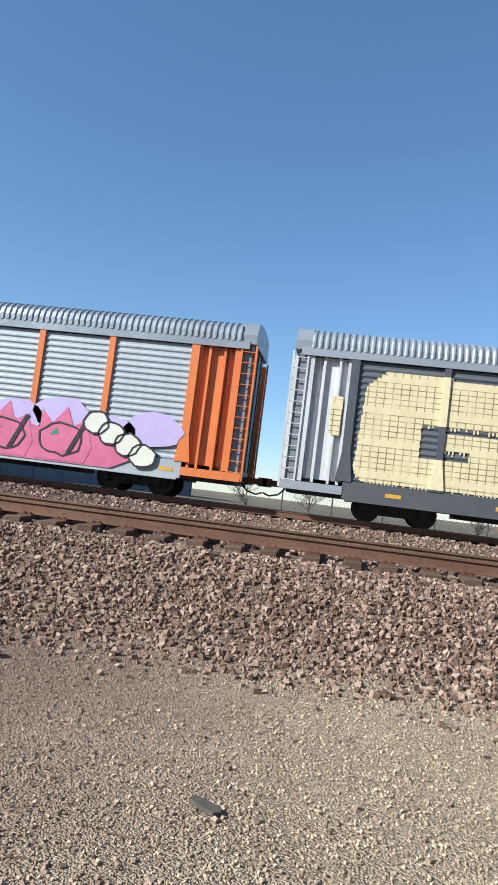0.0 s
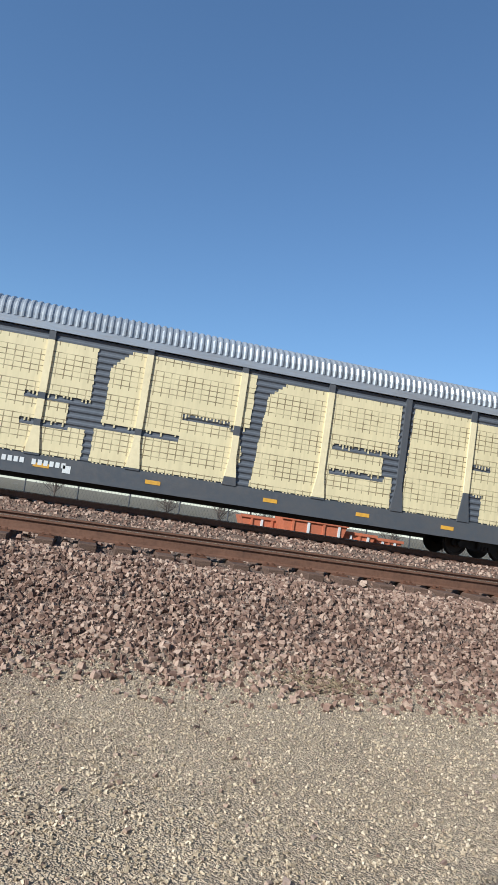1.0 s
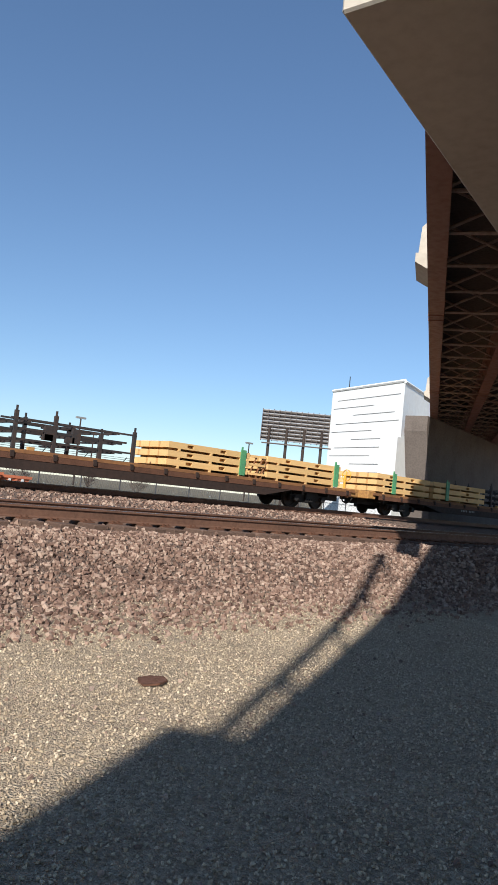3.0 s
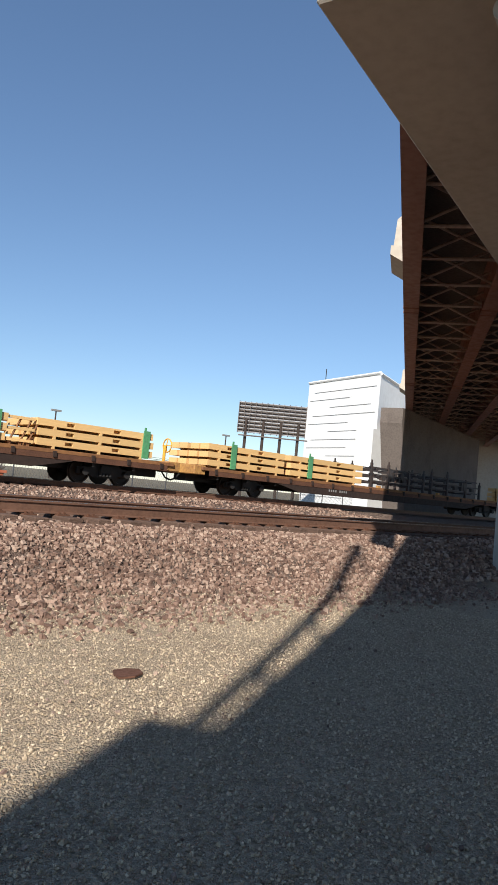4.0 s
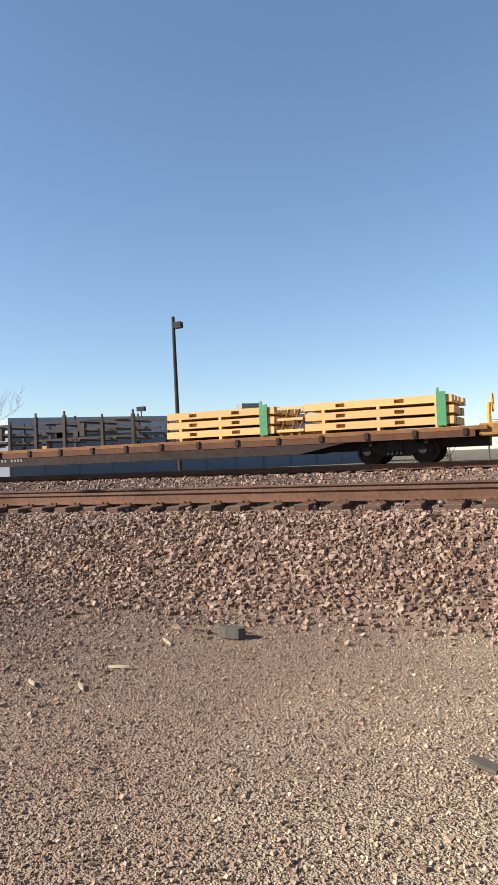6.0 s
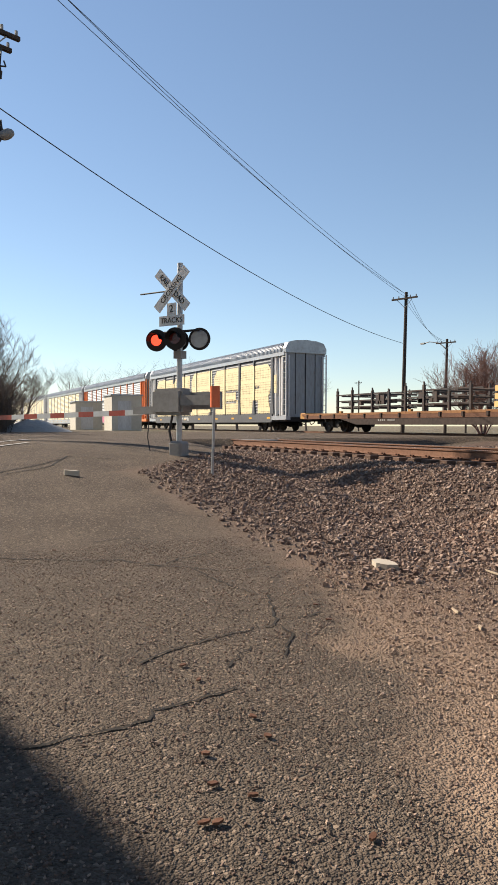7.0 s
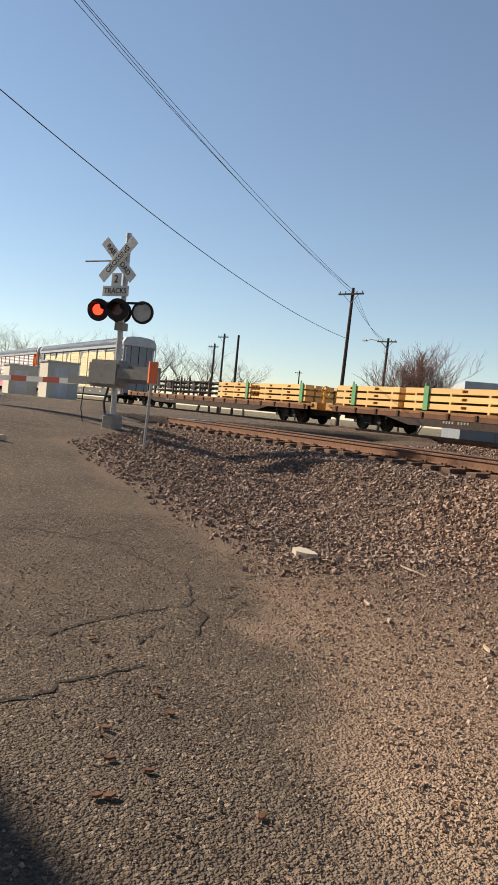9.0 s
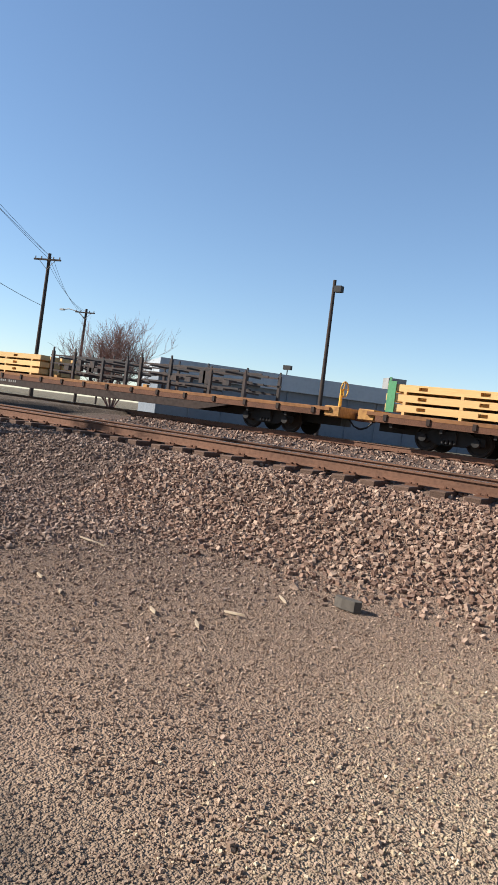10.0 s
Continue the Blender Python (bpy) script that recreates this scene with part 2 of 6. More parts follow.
def ground_material():
    m, nd, ln = tree_of("ground_gravel_ballast_asphalt")
    bsdf = nd["Principled BSDF"]
    vec = coords(nd, ln, "Object")
    sep = nd.new("ShaderNodeSeparateXYZ")
    ln.new(vec, sep.inputs[0])
    X, Y = sep.outputs[0], sep.outputs[1]
    wob = calc(nd, ln, "SUBTRACT", fac_noise(nd, ln, vec, 0.9, 6.0, 0.2, 0.8), 0.5)

    def mask(v, lo, hi):
        r = nd.new("ShaderNodeMapRange")
        r.inputs[1].default_value, r.inputs[2].default_value = lo, hi
        ln.new(v, r.inputs[0])
        return r.outputs[0]
    grain = fac_noise(nd, ln, vec, 60.0, 8.0, 0.3, 0.7)
    mott = fac_noise(nd, ln, vec, 1.1, 6.0, 0.35, 0.7)
    vor = nd.new("ShaderNodeTexVoronoi")
    vor.inputs["Scale"].default_value = 17.0
    ln.new(vec, vor.inputs["Vector"])
    sv = nd.new("ShaderNodeSeparateColor")
    ln.new(vor.outputs["Color"], sv.inputs[0])
    stone = sv.outputs[0]
    vor2 = nd.new("ShaderNodeTexVoronoi")
    vor2.inputs["Scale"].default_value = 48.0
    ln.new(vec, vor2.inputs["Vector"])
    sv2 = nd.new("ShaderNodeSeparateColor")
    ln.new(vor2.outputs["Color"], sv2.inputs[0])
    sand = blend(nd, ln, mott, (0.645, 0.50, 0.345), (0.55, 0.42, 0.288))
    sand = blend(nd, ln, calc(nd, ln, "MULTIPLY", sv2.outputs[0], 0.7), sand, (0.21, 0.16, 0.115))
    ball = blend(nd, ln, stone, (0.15, 0.095, 0.07), (0.33, 0.24, 0.18))
    ball = blend(nd, ln, calc(nd, ln, "MULTIPLY", grain, 0.5), ball, (0.14, 0.09, 0.075))
    asph = blend(nd, ln, mott, (0.135, 0.104, 0.080), (0.19, 0.145, 0.110))
    asph = blend(nd, ln, calc(nd, ln, "MULTIPLY", calc(nd, ln, "MULTIPLY", sv2.outputs[0], grain), 1.1), asph, (0.05, 0.039, 0.032))
    asph = blend(nd, ln, calc(nd, ln, "GREATER_THAN", sv2.outputs[1], 0.93), asph, (0.25, 0.19, 0.145))
    field = blend(nd, ln, mott, (0.21, 0.17, 0.12), (0.14, 0.125, 0.085))
    toe = mask(calc(nd, ln, "ADD", Y, calc(nd, ln, "MULTIPLY", wob, 1.3)), 6.1, 7.1)
    col = blend(nd, ln, toe, sand, ball)
    brown = mask(calc(nd, ln, "ADD", X, calc(nd, ln, "MULTIPLY", wob, 2.0)), 0.2, -2.2)
    col = blend(nd, ln, calc(nd, ln, "MULTIPLY", brown, 0.8), col, (0.30, 0.20, 0.145))
    # darker, dirtier stone towards the crossing
    dirt = calc(nd, ln, "MULTIPLY", mask(calc(nd, ln, "ADD", X, wob), -1.5, -8.0), mask(calc(nd, ln, "ADD", Y, wob), 2.5, 4.5))
    col = blend(nd, ln, calc(nd, ln, "MULTIPLY", dirt, 0.88), col, (0.125, 0.088, 0.072))
    line = calc(nd, ln, "ADD", calc(nd, ln, "ADD", Y, calc(nd, ln, "MULTIPLY", X, 0.36)), calc(nd, ln, "MULTIPLY", wob, 1.5))
    apron = calc(nd, ln, "MULTIPLY", mask(line, 1.35, 0.75), mask(calc(nd, ln, "ADD", X, wob), -0.9, -2.6))
    past = calc(nd, ln, "MULTIPLY", calc(nd, ln, "MINIMUM", calc(nd, ln, "ADD", X, 14.0), 0.0), 1.2)
    verge = calc(nd, ln, "ADD", calc(nd, ln, "ADD", Y, past), wob)
    apron = calc(nd, ln, "MULTIPLY", apron, mask(verge, 4.0, 3.4))
    road = calc(nd, ln, "MULTIPLY", mask(calc(nd, ln, "ADD", X, calc(nd, ln, "MULTIPLY", wob, 0.8)), -21.3, -21.7), mask(X, -44.0, -43.0))
    apron = calc(nd, ln, "MAXIMUM", apron, road)
    col = blend(nd, ln, apron, col, asph)
    far = calc(nd, ln, "MAXIMUM", mask(Y, 27.0, 33.0), mask(X, -44.0, -50.0))
    col = blend(nd, ln, far, col, field)
    ln.new(col, bsdf.inputs["Base Color"])
    bsdf.inputs["Roughness"].default_value = 0.95
    bsdf.inputs["Specular IOR Level"].default_value = 0.2
    hgt = calc(nd, ln, "ADD", calc(nd, ln, "MULTIPLY", stone, calc(nd, ln, "MULTIPLY", toe, 1.2)), calc(nd, ln, "MULTIPLY", calc(nd, ln, "ADD", sv2.outputs[0], grain), 0.35))
    vor3 = nd.new("ShaderNodeTexVoronoi")
    vor3.inputs["Scale"].default_value = 95.0
    ln.new(vec, vor3.inputs["Vector"])
    lumps = calc(nd, ln, "ADD", calc(nd, ln, "MULTIPLY", vor2.outputs["Distance"], -0.75), calc(nd, ln, "MULTIPLY", vor3.outputs["Distance"], -0.5))
    hgt = calc(nd, ln, "ADD", hgt, lumps)
    relief(nd, ln, hgt, 1.0, 0.034)
    return m


def spread(lo, hi, dense_lo, dense_hi, fine, grow):
    vals = list(np.arange(dense_lo, dense_hi + 1e-6, fine))
    d, v = fine, vals[-1]
    while v < hi:
        d *= grow
        v += d
        vals.append(min(v, hi))
    d, v = fine, vals[0]
    while v > lo:
        d *= grow
        v -= d
        vals.insert(0, max(v, lo))
    return vals


def build_ground():
    xs = spread(-2500, 2500, -24, 24, 0.22, 1.12)
    ys = spread(-1500, 3500, -3, 26, 0.2, 1.12)
    verts = [(x, y, ground_z(x, y)) for y in ys for x in xs]
    n = len(xs)
    faces = [(j * n + i, j * n + i + 1, (j + 1) * n + i + 1, (j + 1) * n + i) for j in range(len(ys) - 1) for i in range(n - 1)]
    me = bpy.data.meshes.new("ground")
    me.from_pydata(verts, [], faces)
    me.materials.append(ground_material())
    me.shade_smooth()
    ob = new("ground", me)
    tagged(ob, "dusty gravel yard rising to railway ballast with cracked asphalt", "ground", kind="structure")


build_ground()


# ---- tracks ----
RAIL_OUT = [(-0.075, 0), (0.075, 0), (0.075, 0.012), (0.012, 0.03), (0.012, 0.14), (0.036, 0.15), (0.036, 0.178), (-0.036, 0.178), (-0.036, 0.15), (-0.012, 0.14), (-0.012, 0.03), (-0.075, 0.012)]


def build_track(label, yc, zr, x0, x1, ties):
    track = thing("railway_track", label, "railway track", kind="structure")
    for s in (-0.755, 0.755):
        bm = bmesh.new()
        prism(bm, [(yc + s + p, zr - 0.18 + q) for p, q in RAIL_OUT], "x", x0, x1)
        rail = part("rail", bm, M["rail"], track, "rusty brown steel rail")
        bm = bmesh.new()
        box(bm, x0, x1, yc + s - 0.03, yc + s + 0.03, zr - 0.003, zr + 0.002)
        part("rail_head", bm, M["railtop"], rail, "polished running surface")
    bm = bmesh.new()
    box(bm, -0.115, 0.115, -1.3, 1.3, -0.2, 0)
    bmesh.ops.bevel(bm, geom=list(bm.edges), offset=0.012, segments=1, affect="EDGES")
    tie = mesh_of(bm, "tie", M["tie"])
    bm = bmesh.new()
    for s in (-0.755, 0.755):
        box(bm, -0.1, 0.1, s - 0.19, s + 0.19, 0.0, 0.02)
        for k in (-0.12, 0.12):
            box(bm, -0.06, -0.03, s + k - 0.018, s + k + 0.018, 0.015, 0.05)
            box(bm, 0.03, 0.06, s + k - 0.018, s + k + 0.018, 0.015, 0.05)
    plate = mesh_of(bm, "tie_plate", M["rust"])
    rng = random.Random(int(yc * 7))
    for k in range(ties):
        x = (k - ties // 2) * 0.505 + (2.0 if yc < 15 else 0) + rng.uniform(-0.02, 0.02)
        ob = new("tie", tie)
        ob.parent = track
        ob.matrix_world = pose(x, yc + rng.uniform(-0.05, 0.05), zr - 0.2, rng.uniform(-0.6, 0.6), 0, rng.uniform(-1.2, 1.2))
        pl = new("tie_plate", plate)
        pl.parent = ob
        pl.matrix_basis = Matrix.Identity(4)
    return track


build_track("near railway track of rusty rails on dark wooden ties", NEAR_Y, RAIL_Z, -400, 400, 100)
build_track("far railway track of rusty rails on wooden ties", FAR_Y, FAR_Z, -400, 400, 110)


# ---- the train ----
SPEED = 9.46          # metres a second, towards -x
MOVING = []           # (thing, x at the start, y, z)
TURNING = []          # (wheelset, x on its truck)


def copy_car(car):
    c = copy_thing(car, pose(0, 0, 0))
    TURNING.extend((o, o.location.x) for o in c.children_recursive if o.data == WHEELSET)
    return c


WHEEL_R = 0.42


def disc_profile(bm, y, r, side):
    """A railway wheel: flange, tread, dished plate and hub, around the y axis."""
    ringdata = [(r + 0.025, 0.0), (r + 0.025, 0.03), (r, 0.04), (r - 0.01, 0.13), (r - 0.07, 0.13), (r - 0.09, 0.09), (0.16, 0.07), (0.13, 0.15), (0.0, 0.15)]
    seg, prev = 24, None
    for q, w in ringdata:
        if q == 0.0:
            c = bm.verts.new((0, y + side * w, 0))
            for k in range(seg):
                bm.faces.new((prev[k], prev[(k + 1) % seg], c))
            break
        cur = [bm.verts.new((q * math.cos(k * math.tau / seg), y + side * w, q * math.sin(k * math.tau / seg))) for k in range(seg)]
        if prev:
            for k in range(seg):
                bm.faces.new((prev[k], prev[(k + 1) % seg], cur[(k + 1) % seg], cur[k]))
        else:
            bm.faces.new(cur)
        prev = cur


def wheel_mesh():
    bm = bmesh.new()
    for s in (-1, 1):
        disc_profile(bm, s * 0.69, WHEEL_R, s)
    rod(bm, (0, -0.98, 0), (0, 0.98, 0), 0.075, 12)
    return mesh_of(bm, "wheelset", M["wheel"])


def truck_frame_mesh():
    bm = bmesh.new()
    side = [(-1.12, 0.34), (-0.62, 0.34), (-0.45, 0.24), (0.45, 0.24), (0.62, 0.34), (1.12, 0.34), (1.12, 0.56), (0.75, 0.62), (0.45, 0.80), (-0.45, 0.80), (-0.75, 0.62), (-1.12, 0.56)]
    for y in (-1.06, 0.96):
        prism(bm, side, "y", y, y + 0.10)
    box(bm, -0.22, 0.22, -1.2, 1.2, 0.42, 0.68)
    for y in (-1.14, 1.14):
        for x in (-0.865, 0.865):
            rod(bm, (x, y - 0.10, WHEEL_R), (x, y + 0.10, WHEEL_R), 0.13, 10)
        for x in (-0.2, -0.07, 0.07, 0.2):
            rod(bm, (x, y, 0.30), (x, y, 0.60), 0.055, 8)
    return mesh_of(bm, "side_frame", M["black"])


WHEELSET, TRUCK = wheel_mesh(), truck_frame_mesh()


def add_truck(car, x):
    tr = new("truck", TRUCK)
    tr.parent = car
    tr.location = (x, 0, 0)
    tagged(tr, "black cast steel bogie with coil springs")
    for d in (-0.865, 0.865):
        w = new("wheelset", WHEELSET)
        w.parent = tr
        w.location = (d, 0, WHEEL_R)
        TURNING.append((w, d))


def add_coupler(car, x, way):
    bm = bmesh.new()
    box(bm, min(x, x + way * 0.75), max(x, x + way * 0.75), -0.09, 0.09, 0.74, 0.94)
    box(bm, min(x + way * 0.5, x + way * 0.78), max(x + way * 0.5, x + way * 0.78), -0.19, 0.15, 0.70, 0.98)
    part("coupler", bm, M["rust"], car, "rusty knuckle coupler")
    bm = bmesh.new()
    pts = [(x, -0.35, 0.72), (x + way * 0.2, -0.36, 0.5), (x + way * 0.5, -0.36, 0.42), (x + way * 0.7, -0.33, 0.5)]
    for a, b in zip(pts, pts[1:]):
        rod(bm, a, b, 0.03, 6)
    part("air_hose", bm, M["black"], car)


POSTS = [2.0, 4.75, 7.15, 9.8, 12.75, 15.75, 18.65, 21.35, 23.75, 26.5]
CAR_L = 28.5


def panel_material(name, base, grid, holes=0.0):
    """Perforated corrugated sheet: a dark grid painted for the shade in the holes, streaks of dirt."""
    m, nd, ln = tree_of(name)
    bsdf = nd["Principled BSDF"]
    vec = coords(nd, ln, "Object")
    sep = nd.new("ShaderNodeSeparateXYZ")
    ln.new(vec, sep.inputs[0])

    def bars(v, every, width):
        f = calc(nd, ln, "FRACT", calc(nd, ln, "DIVIDE", v, every))
        return calc(nd, ln, "LESS_THAN", f, width)
    nz = fac_noise(nd, ln, vec, 1.3, 6.0, 0.3, 0.7)
    st = nd.new("ShaderNodeMapping")
    st.inputs["Scale"].default_value = (9, 1, 0.6)
    ln.new(vec, st.inputs[0])
    streak = fac_noise(nd, ln, st.outputs[0], 1.0, 5.0, 0.45, 0.8)
    col = blend(nd, ln, calc(nd, ln, "MULTIPLY", nz, 0.5), base, tuple(c * 0.82 for c in base))
    col = blend(nd, ln, calc(nd, ln, "MULTIPLY", streak, 0.35), col, tuple(c * 0.6 for c in base))
    if grid:
        # dark bars in the colour stand in for the perforations' shadows
        gx = bars(sep.outputs[0], 0.245, 0.13)
        gz = bars(calc(nd, ln, "ADD", sep.outputs[2], 0.03), 0.165, 0.17)
        g = calc(nd, ln, "MAXIMUM", gx, gz)
        fade = fac_noise(nd, ln, vec, 3.0, 4.0, 0.25, 0.6)
        band = calc(nd, ln, "SUBTRACT", 1.0, bars(calc(nd, ln, "ADD", sep.outputs[2], 0.62), 0.98, 0.20))
        g = calc(nd, ln, "MULTIPLY", calc(nd, ln, "MULTIPLY", g, fade), calc(nd, ln, "MULTIPLY", band, grid))
        col = blend(nd, ln, g, col, (0.16, 0.115, 0.055))
    ln.new(col, bsdf.inputs["Base Color"])
    bsdf.inputs["Roughness"].default_value = 0.6
    bsdf.inputs["Metallic"].default_value = holes
    relief(nd, ln, nz, 0.3, 0.004)
    return m


M["panel_grey"] = panel_material("slate_grey_panel", (0.10, 0.107, 0.122), 0.0)
M["panel_silver"] = panel_material("bare_galvanised_panel", (0.40, 0.42, 0.44), 0.0, 0.3)
M["panel_cream"] = panel_material("cream_panel", (0.66, 0.58, 0.38), 0.25)
M["tag_cream"] = panel_material("cream_roller_paint", (0.74, 0.62, 0.365), 0.9)
M["tag_post"] = paint("cream_brushed_post", (0.78, 0.66, 0.41), (0.60, 0.50, 0.30), 0.6, 0, 1.0, 7.0, 0.4)


def corrugated(x0, x1, z0, z1, y, depth, pitch):
    """A sheet whose ribs run along x."""
    bm = bmesh.new()
    rows, z = [], z0
    k = 0
    while z < z1 - 1e-6:
        rows.append((y + (depth if k % 4 in (1, 2) else 0.0), z))
        z += pitch / 4
        k += 1
    rows.append((y, z1))
    a = [bm.verts.new((x0, q, w)) for q, w in rows]
    b = [bm.verts.new((x1, q, w)) for q, w in rows]
    for i in range(len(rows) - 1):
        bm.faces.new((a[i], b[i], b[i + 1], a[i + 1]))
    return bm


def roof_mesh(mat):
    arc = [(-1.54, 5.10), (-1.54, 5.30), (-1.46, 5.52), (-1.25, 5.69), (-0.85, 5.80), (0.0, 5.86), (0.85, 5.80), (1.25, 5.69), (1.46, 5.52), (1.54, 5.30), (1.54, 5.10)]
    bm = bmesh.new()
    xs, k, x = [], 0, 0.55
    while x < CAR_L - 0.55:
        xs.append((x, 0.0 if k % 4 in (0, 1) else 0.045))
        x += 0.05
        k += 1
    prev = None
    for x, h in xs:
        cur = []
        for y, z in arc:
            n = Vector((0, y * 0.6, z - 4.6)).normalized()
            cur.append(bm.verts.new((x, y + n.y * h, z + n.z * h)))
        if prev:
            for i in range(len(arc) - 1):
                bm.faces.new((prev[i], prev[i + 1], cur[i + 1], cur[i]))
        prev = cur
    return mesh_of(bm, "roof", mat)


ROOF = roof_mesh(M["roof"])


def side_gear(car, way, post_mat, panel_mat, end_mat, sill_mat):
    """All that stands on one long side; way is -1 for the side at -y."""
    y = way * 1.46
    for i in range(len(POSTS) - 1):
        bm = corrugated(POSTS[i] + 0.09, POSTS[i + 1] - 0.09, 1.16, 4.86, y, way * 0.03, 0.20)
        part("side_panel", bm, panel_mat, car)
    for i, x in enumerate(POSTS):
        bm = bmesh.new()
        w = 0.10 if 0 < i < len(POSTS) - 1 else 0.13
        prism(bm, [(x - w, 4.88), (x + w, 4.88), (x + w, 2.0), (x + w + 0.12, 1.14), (x - w - 0.12, 1.14), (x - w, 2.0)], "y", y - 0.01 * way, y + way * 0.085)
        part("side_post", bm, post_mat, car)
    boxes("top_rail", M["roof"] if post_mat != M["char"] else M["silver"], car, [(0.3, CAR_L - 0.3, min(y, y + way * 0.1), max(y, y + way * 0.1), 4.88, 5.12)])
    boxes("side_sill", sill_mat, car, [(2.0, CAR_L - 2.0, min(y - way * 0.1, y + way * 0.06), max(y - way * 0.1, y + way * 0.06), 0.62, 1.16), (2.1, CAR_L - 2.1, min(y, y + way * 0.10), max(y, y + way * 0.10), 0.56, 0.63)])
    for end in (0, 1):
        def sx(v):
            return v if end == 0 else CAR_L - v
        bm = bmesh.new()
        for a, b, d in ((0.56, 0.74, 0.03), (1.02, 1.10, 0.0), (1.50, 1.58, 0.02), (1.78, 1.87, 0.0)):
            box(bm, min(sx(a), sx(b)), max(sx(a), sx(b)), min(y - way * 0.12, y + way * d), max(y - way * 0.12, y + way * d), 1.0, 4.88)
        part("end_stiffener", bm, end_mat, car)
        bm = bmesh.new()
        box(bm, min(sx(1.0), sx(1.95)), max(sx(1.0), sx(1.95)), y - way * 0.14 - 0.02, y - way * 0.14 + 0.02, 0.98, 4.88)
        part("end_panel", bm, end_mat, car)
        bm = bmesh.new()
        box(bm, min(sx(0.08), sx(0.99)), max(sx(0.08), sx(0.99)), y - way * 0.20 - 0.02, y - way * 0.20 + 0.02, 0.98, 4.88)
        for q in (0.30, 0.86):
            box(bm, min(sx(q), sx(q + 0.07)), max(sx(q), sx(q + 0.07)), y - way * 0.16 - 0.03, y - way * 0.16 + 0.03, 0.98, 4.88)
        part("bay_panel", bm, end_mat, car)
        bm = bmesh.new()
        for x in (0.04, 0.50):
            box(bm, min(sx(x), sx(x + 0.06)), max(sx(x), sx(x + 0.06)), min(y, y + way * 0.07), max(y, y + way * 0.07), 0.75, 5.0)
        for k in range(12):
            z = 1.0 + k * 0.345
            rod(bm, (sx(0.04), y + way * 0.04, z), (sx(0.56), y + way * 0.04, z), 0.016, 6)
        part("ladder", bm, end_mat, car)
        boxes("step_sill", M["silver"] if post_mat == M["char"] else post_mat, car, [(min(sx(0.1), sx(2.0)), max(sx(0.1), sx(2.0)), min(y - way * 0.3, y + way * 0.08), max(y - way * 0.3, y + way * 0.08), 0.72, 0.98)])
    for x in (3.3, 6.5, 9.9, 13.2, 16.9, 20.0, 23.0, 25.8):
        boxes("reflector", M["yellow"], car, [(x, x + 0.46, min(y + way * 0.061, y + way * 0.068), max(y + way * 0.061, y + way * 0.068), 0.80, 0.92)])


def autorack(label, post_mat, panel_mat, end_mat, sill_mat, door_mat):
    car = thing("autorack_car", label, "freight car", group="autorack cars of the train")
    boxes("floor_frame", M["black"], car, [(0.3, CAR_L - 0.3, -1.34, 1.34, 0.62, 1.1), (5.5, CAR_L - 5.5, -0.5, 0.5, 0.42, 0.62)])
    boxes("inner_shell", M["black"], car, [(0.5, CAR_L - 0.5, -1.22, 1.22, 1.1, 5.08)])
    for way in (-1, 1):
        side_gear(car, way, post_mat, panel_mat, end_mat, sill_mat)
    rf = new("roof", ROOF)
    rf.parent = car
    tagged(rf, "ribbed galvanised roof")
    arc = [(-1.5, 0.9), (1.5, 0.9), (1.5, 5.35), (1.3, 5.68), (0.85, 5.80), (0, 5.86), (-0.85, 5.80), (-1.3, 5.68), (-1.5, 5.35)]
    for a, b in ((0.22, 0.5), (CAR_L - 0.5, CAR_L - 0.22)):
        bm = bmesh.new()
        prism(bm, [(p * 0.93, q) for p, q in arc], "x", a, b)
        door = part("end_door", bm, door_mat, car, "tall folding end door")
        xo = a - 0.03 if a < 5 else b
        boxes("door_seam", M["black"], door, [(xo, xo + 0.03, -0.03, 0.03, 1.1, 5.6), (xo, xo + 0.03, -0.75, -0.72, 1.1, 5.4), (xo, xo + 0.03, 0.72, 0.75, 1.1, 5.4)])
    for a, b in ((0.1, 0.62), (CAR_L - 0.62, CAR_L - 0.1)):
        bm = bmesh.new()
        prism(bm, [(-1.52, 5.05), (-1.53, 5.34), (-1.32, 5.72), (-0.85, 5.85), (0, 5.91), (0.85, 5.85), (1.32, 5.72), (1.53, 5.34), (1.52, 5.05)], "x", a, b)
        part("roof_cap", bm, M["roof"], car, "plain roof end cap")
    add_truck(car, 3.65)
    add_truck(car, CAR_L - 3.65)
    add_coupler(car, 0.2, -1)
    add_coupler(car, CAR_L - 0.2, 1)
    return car


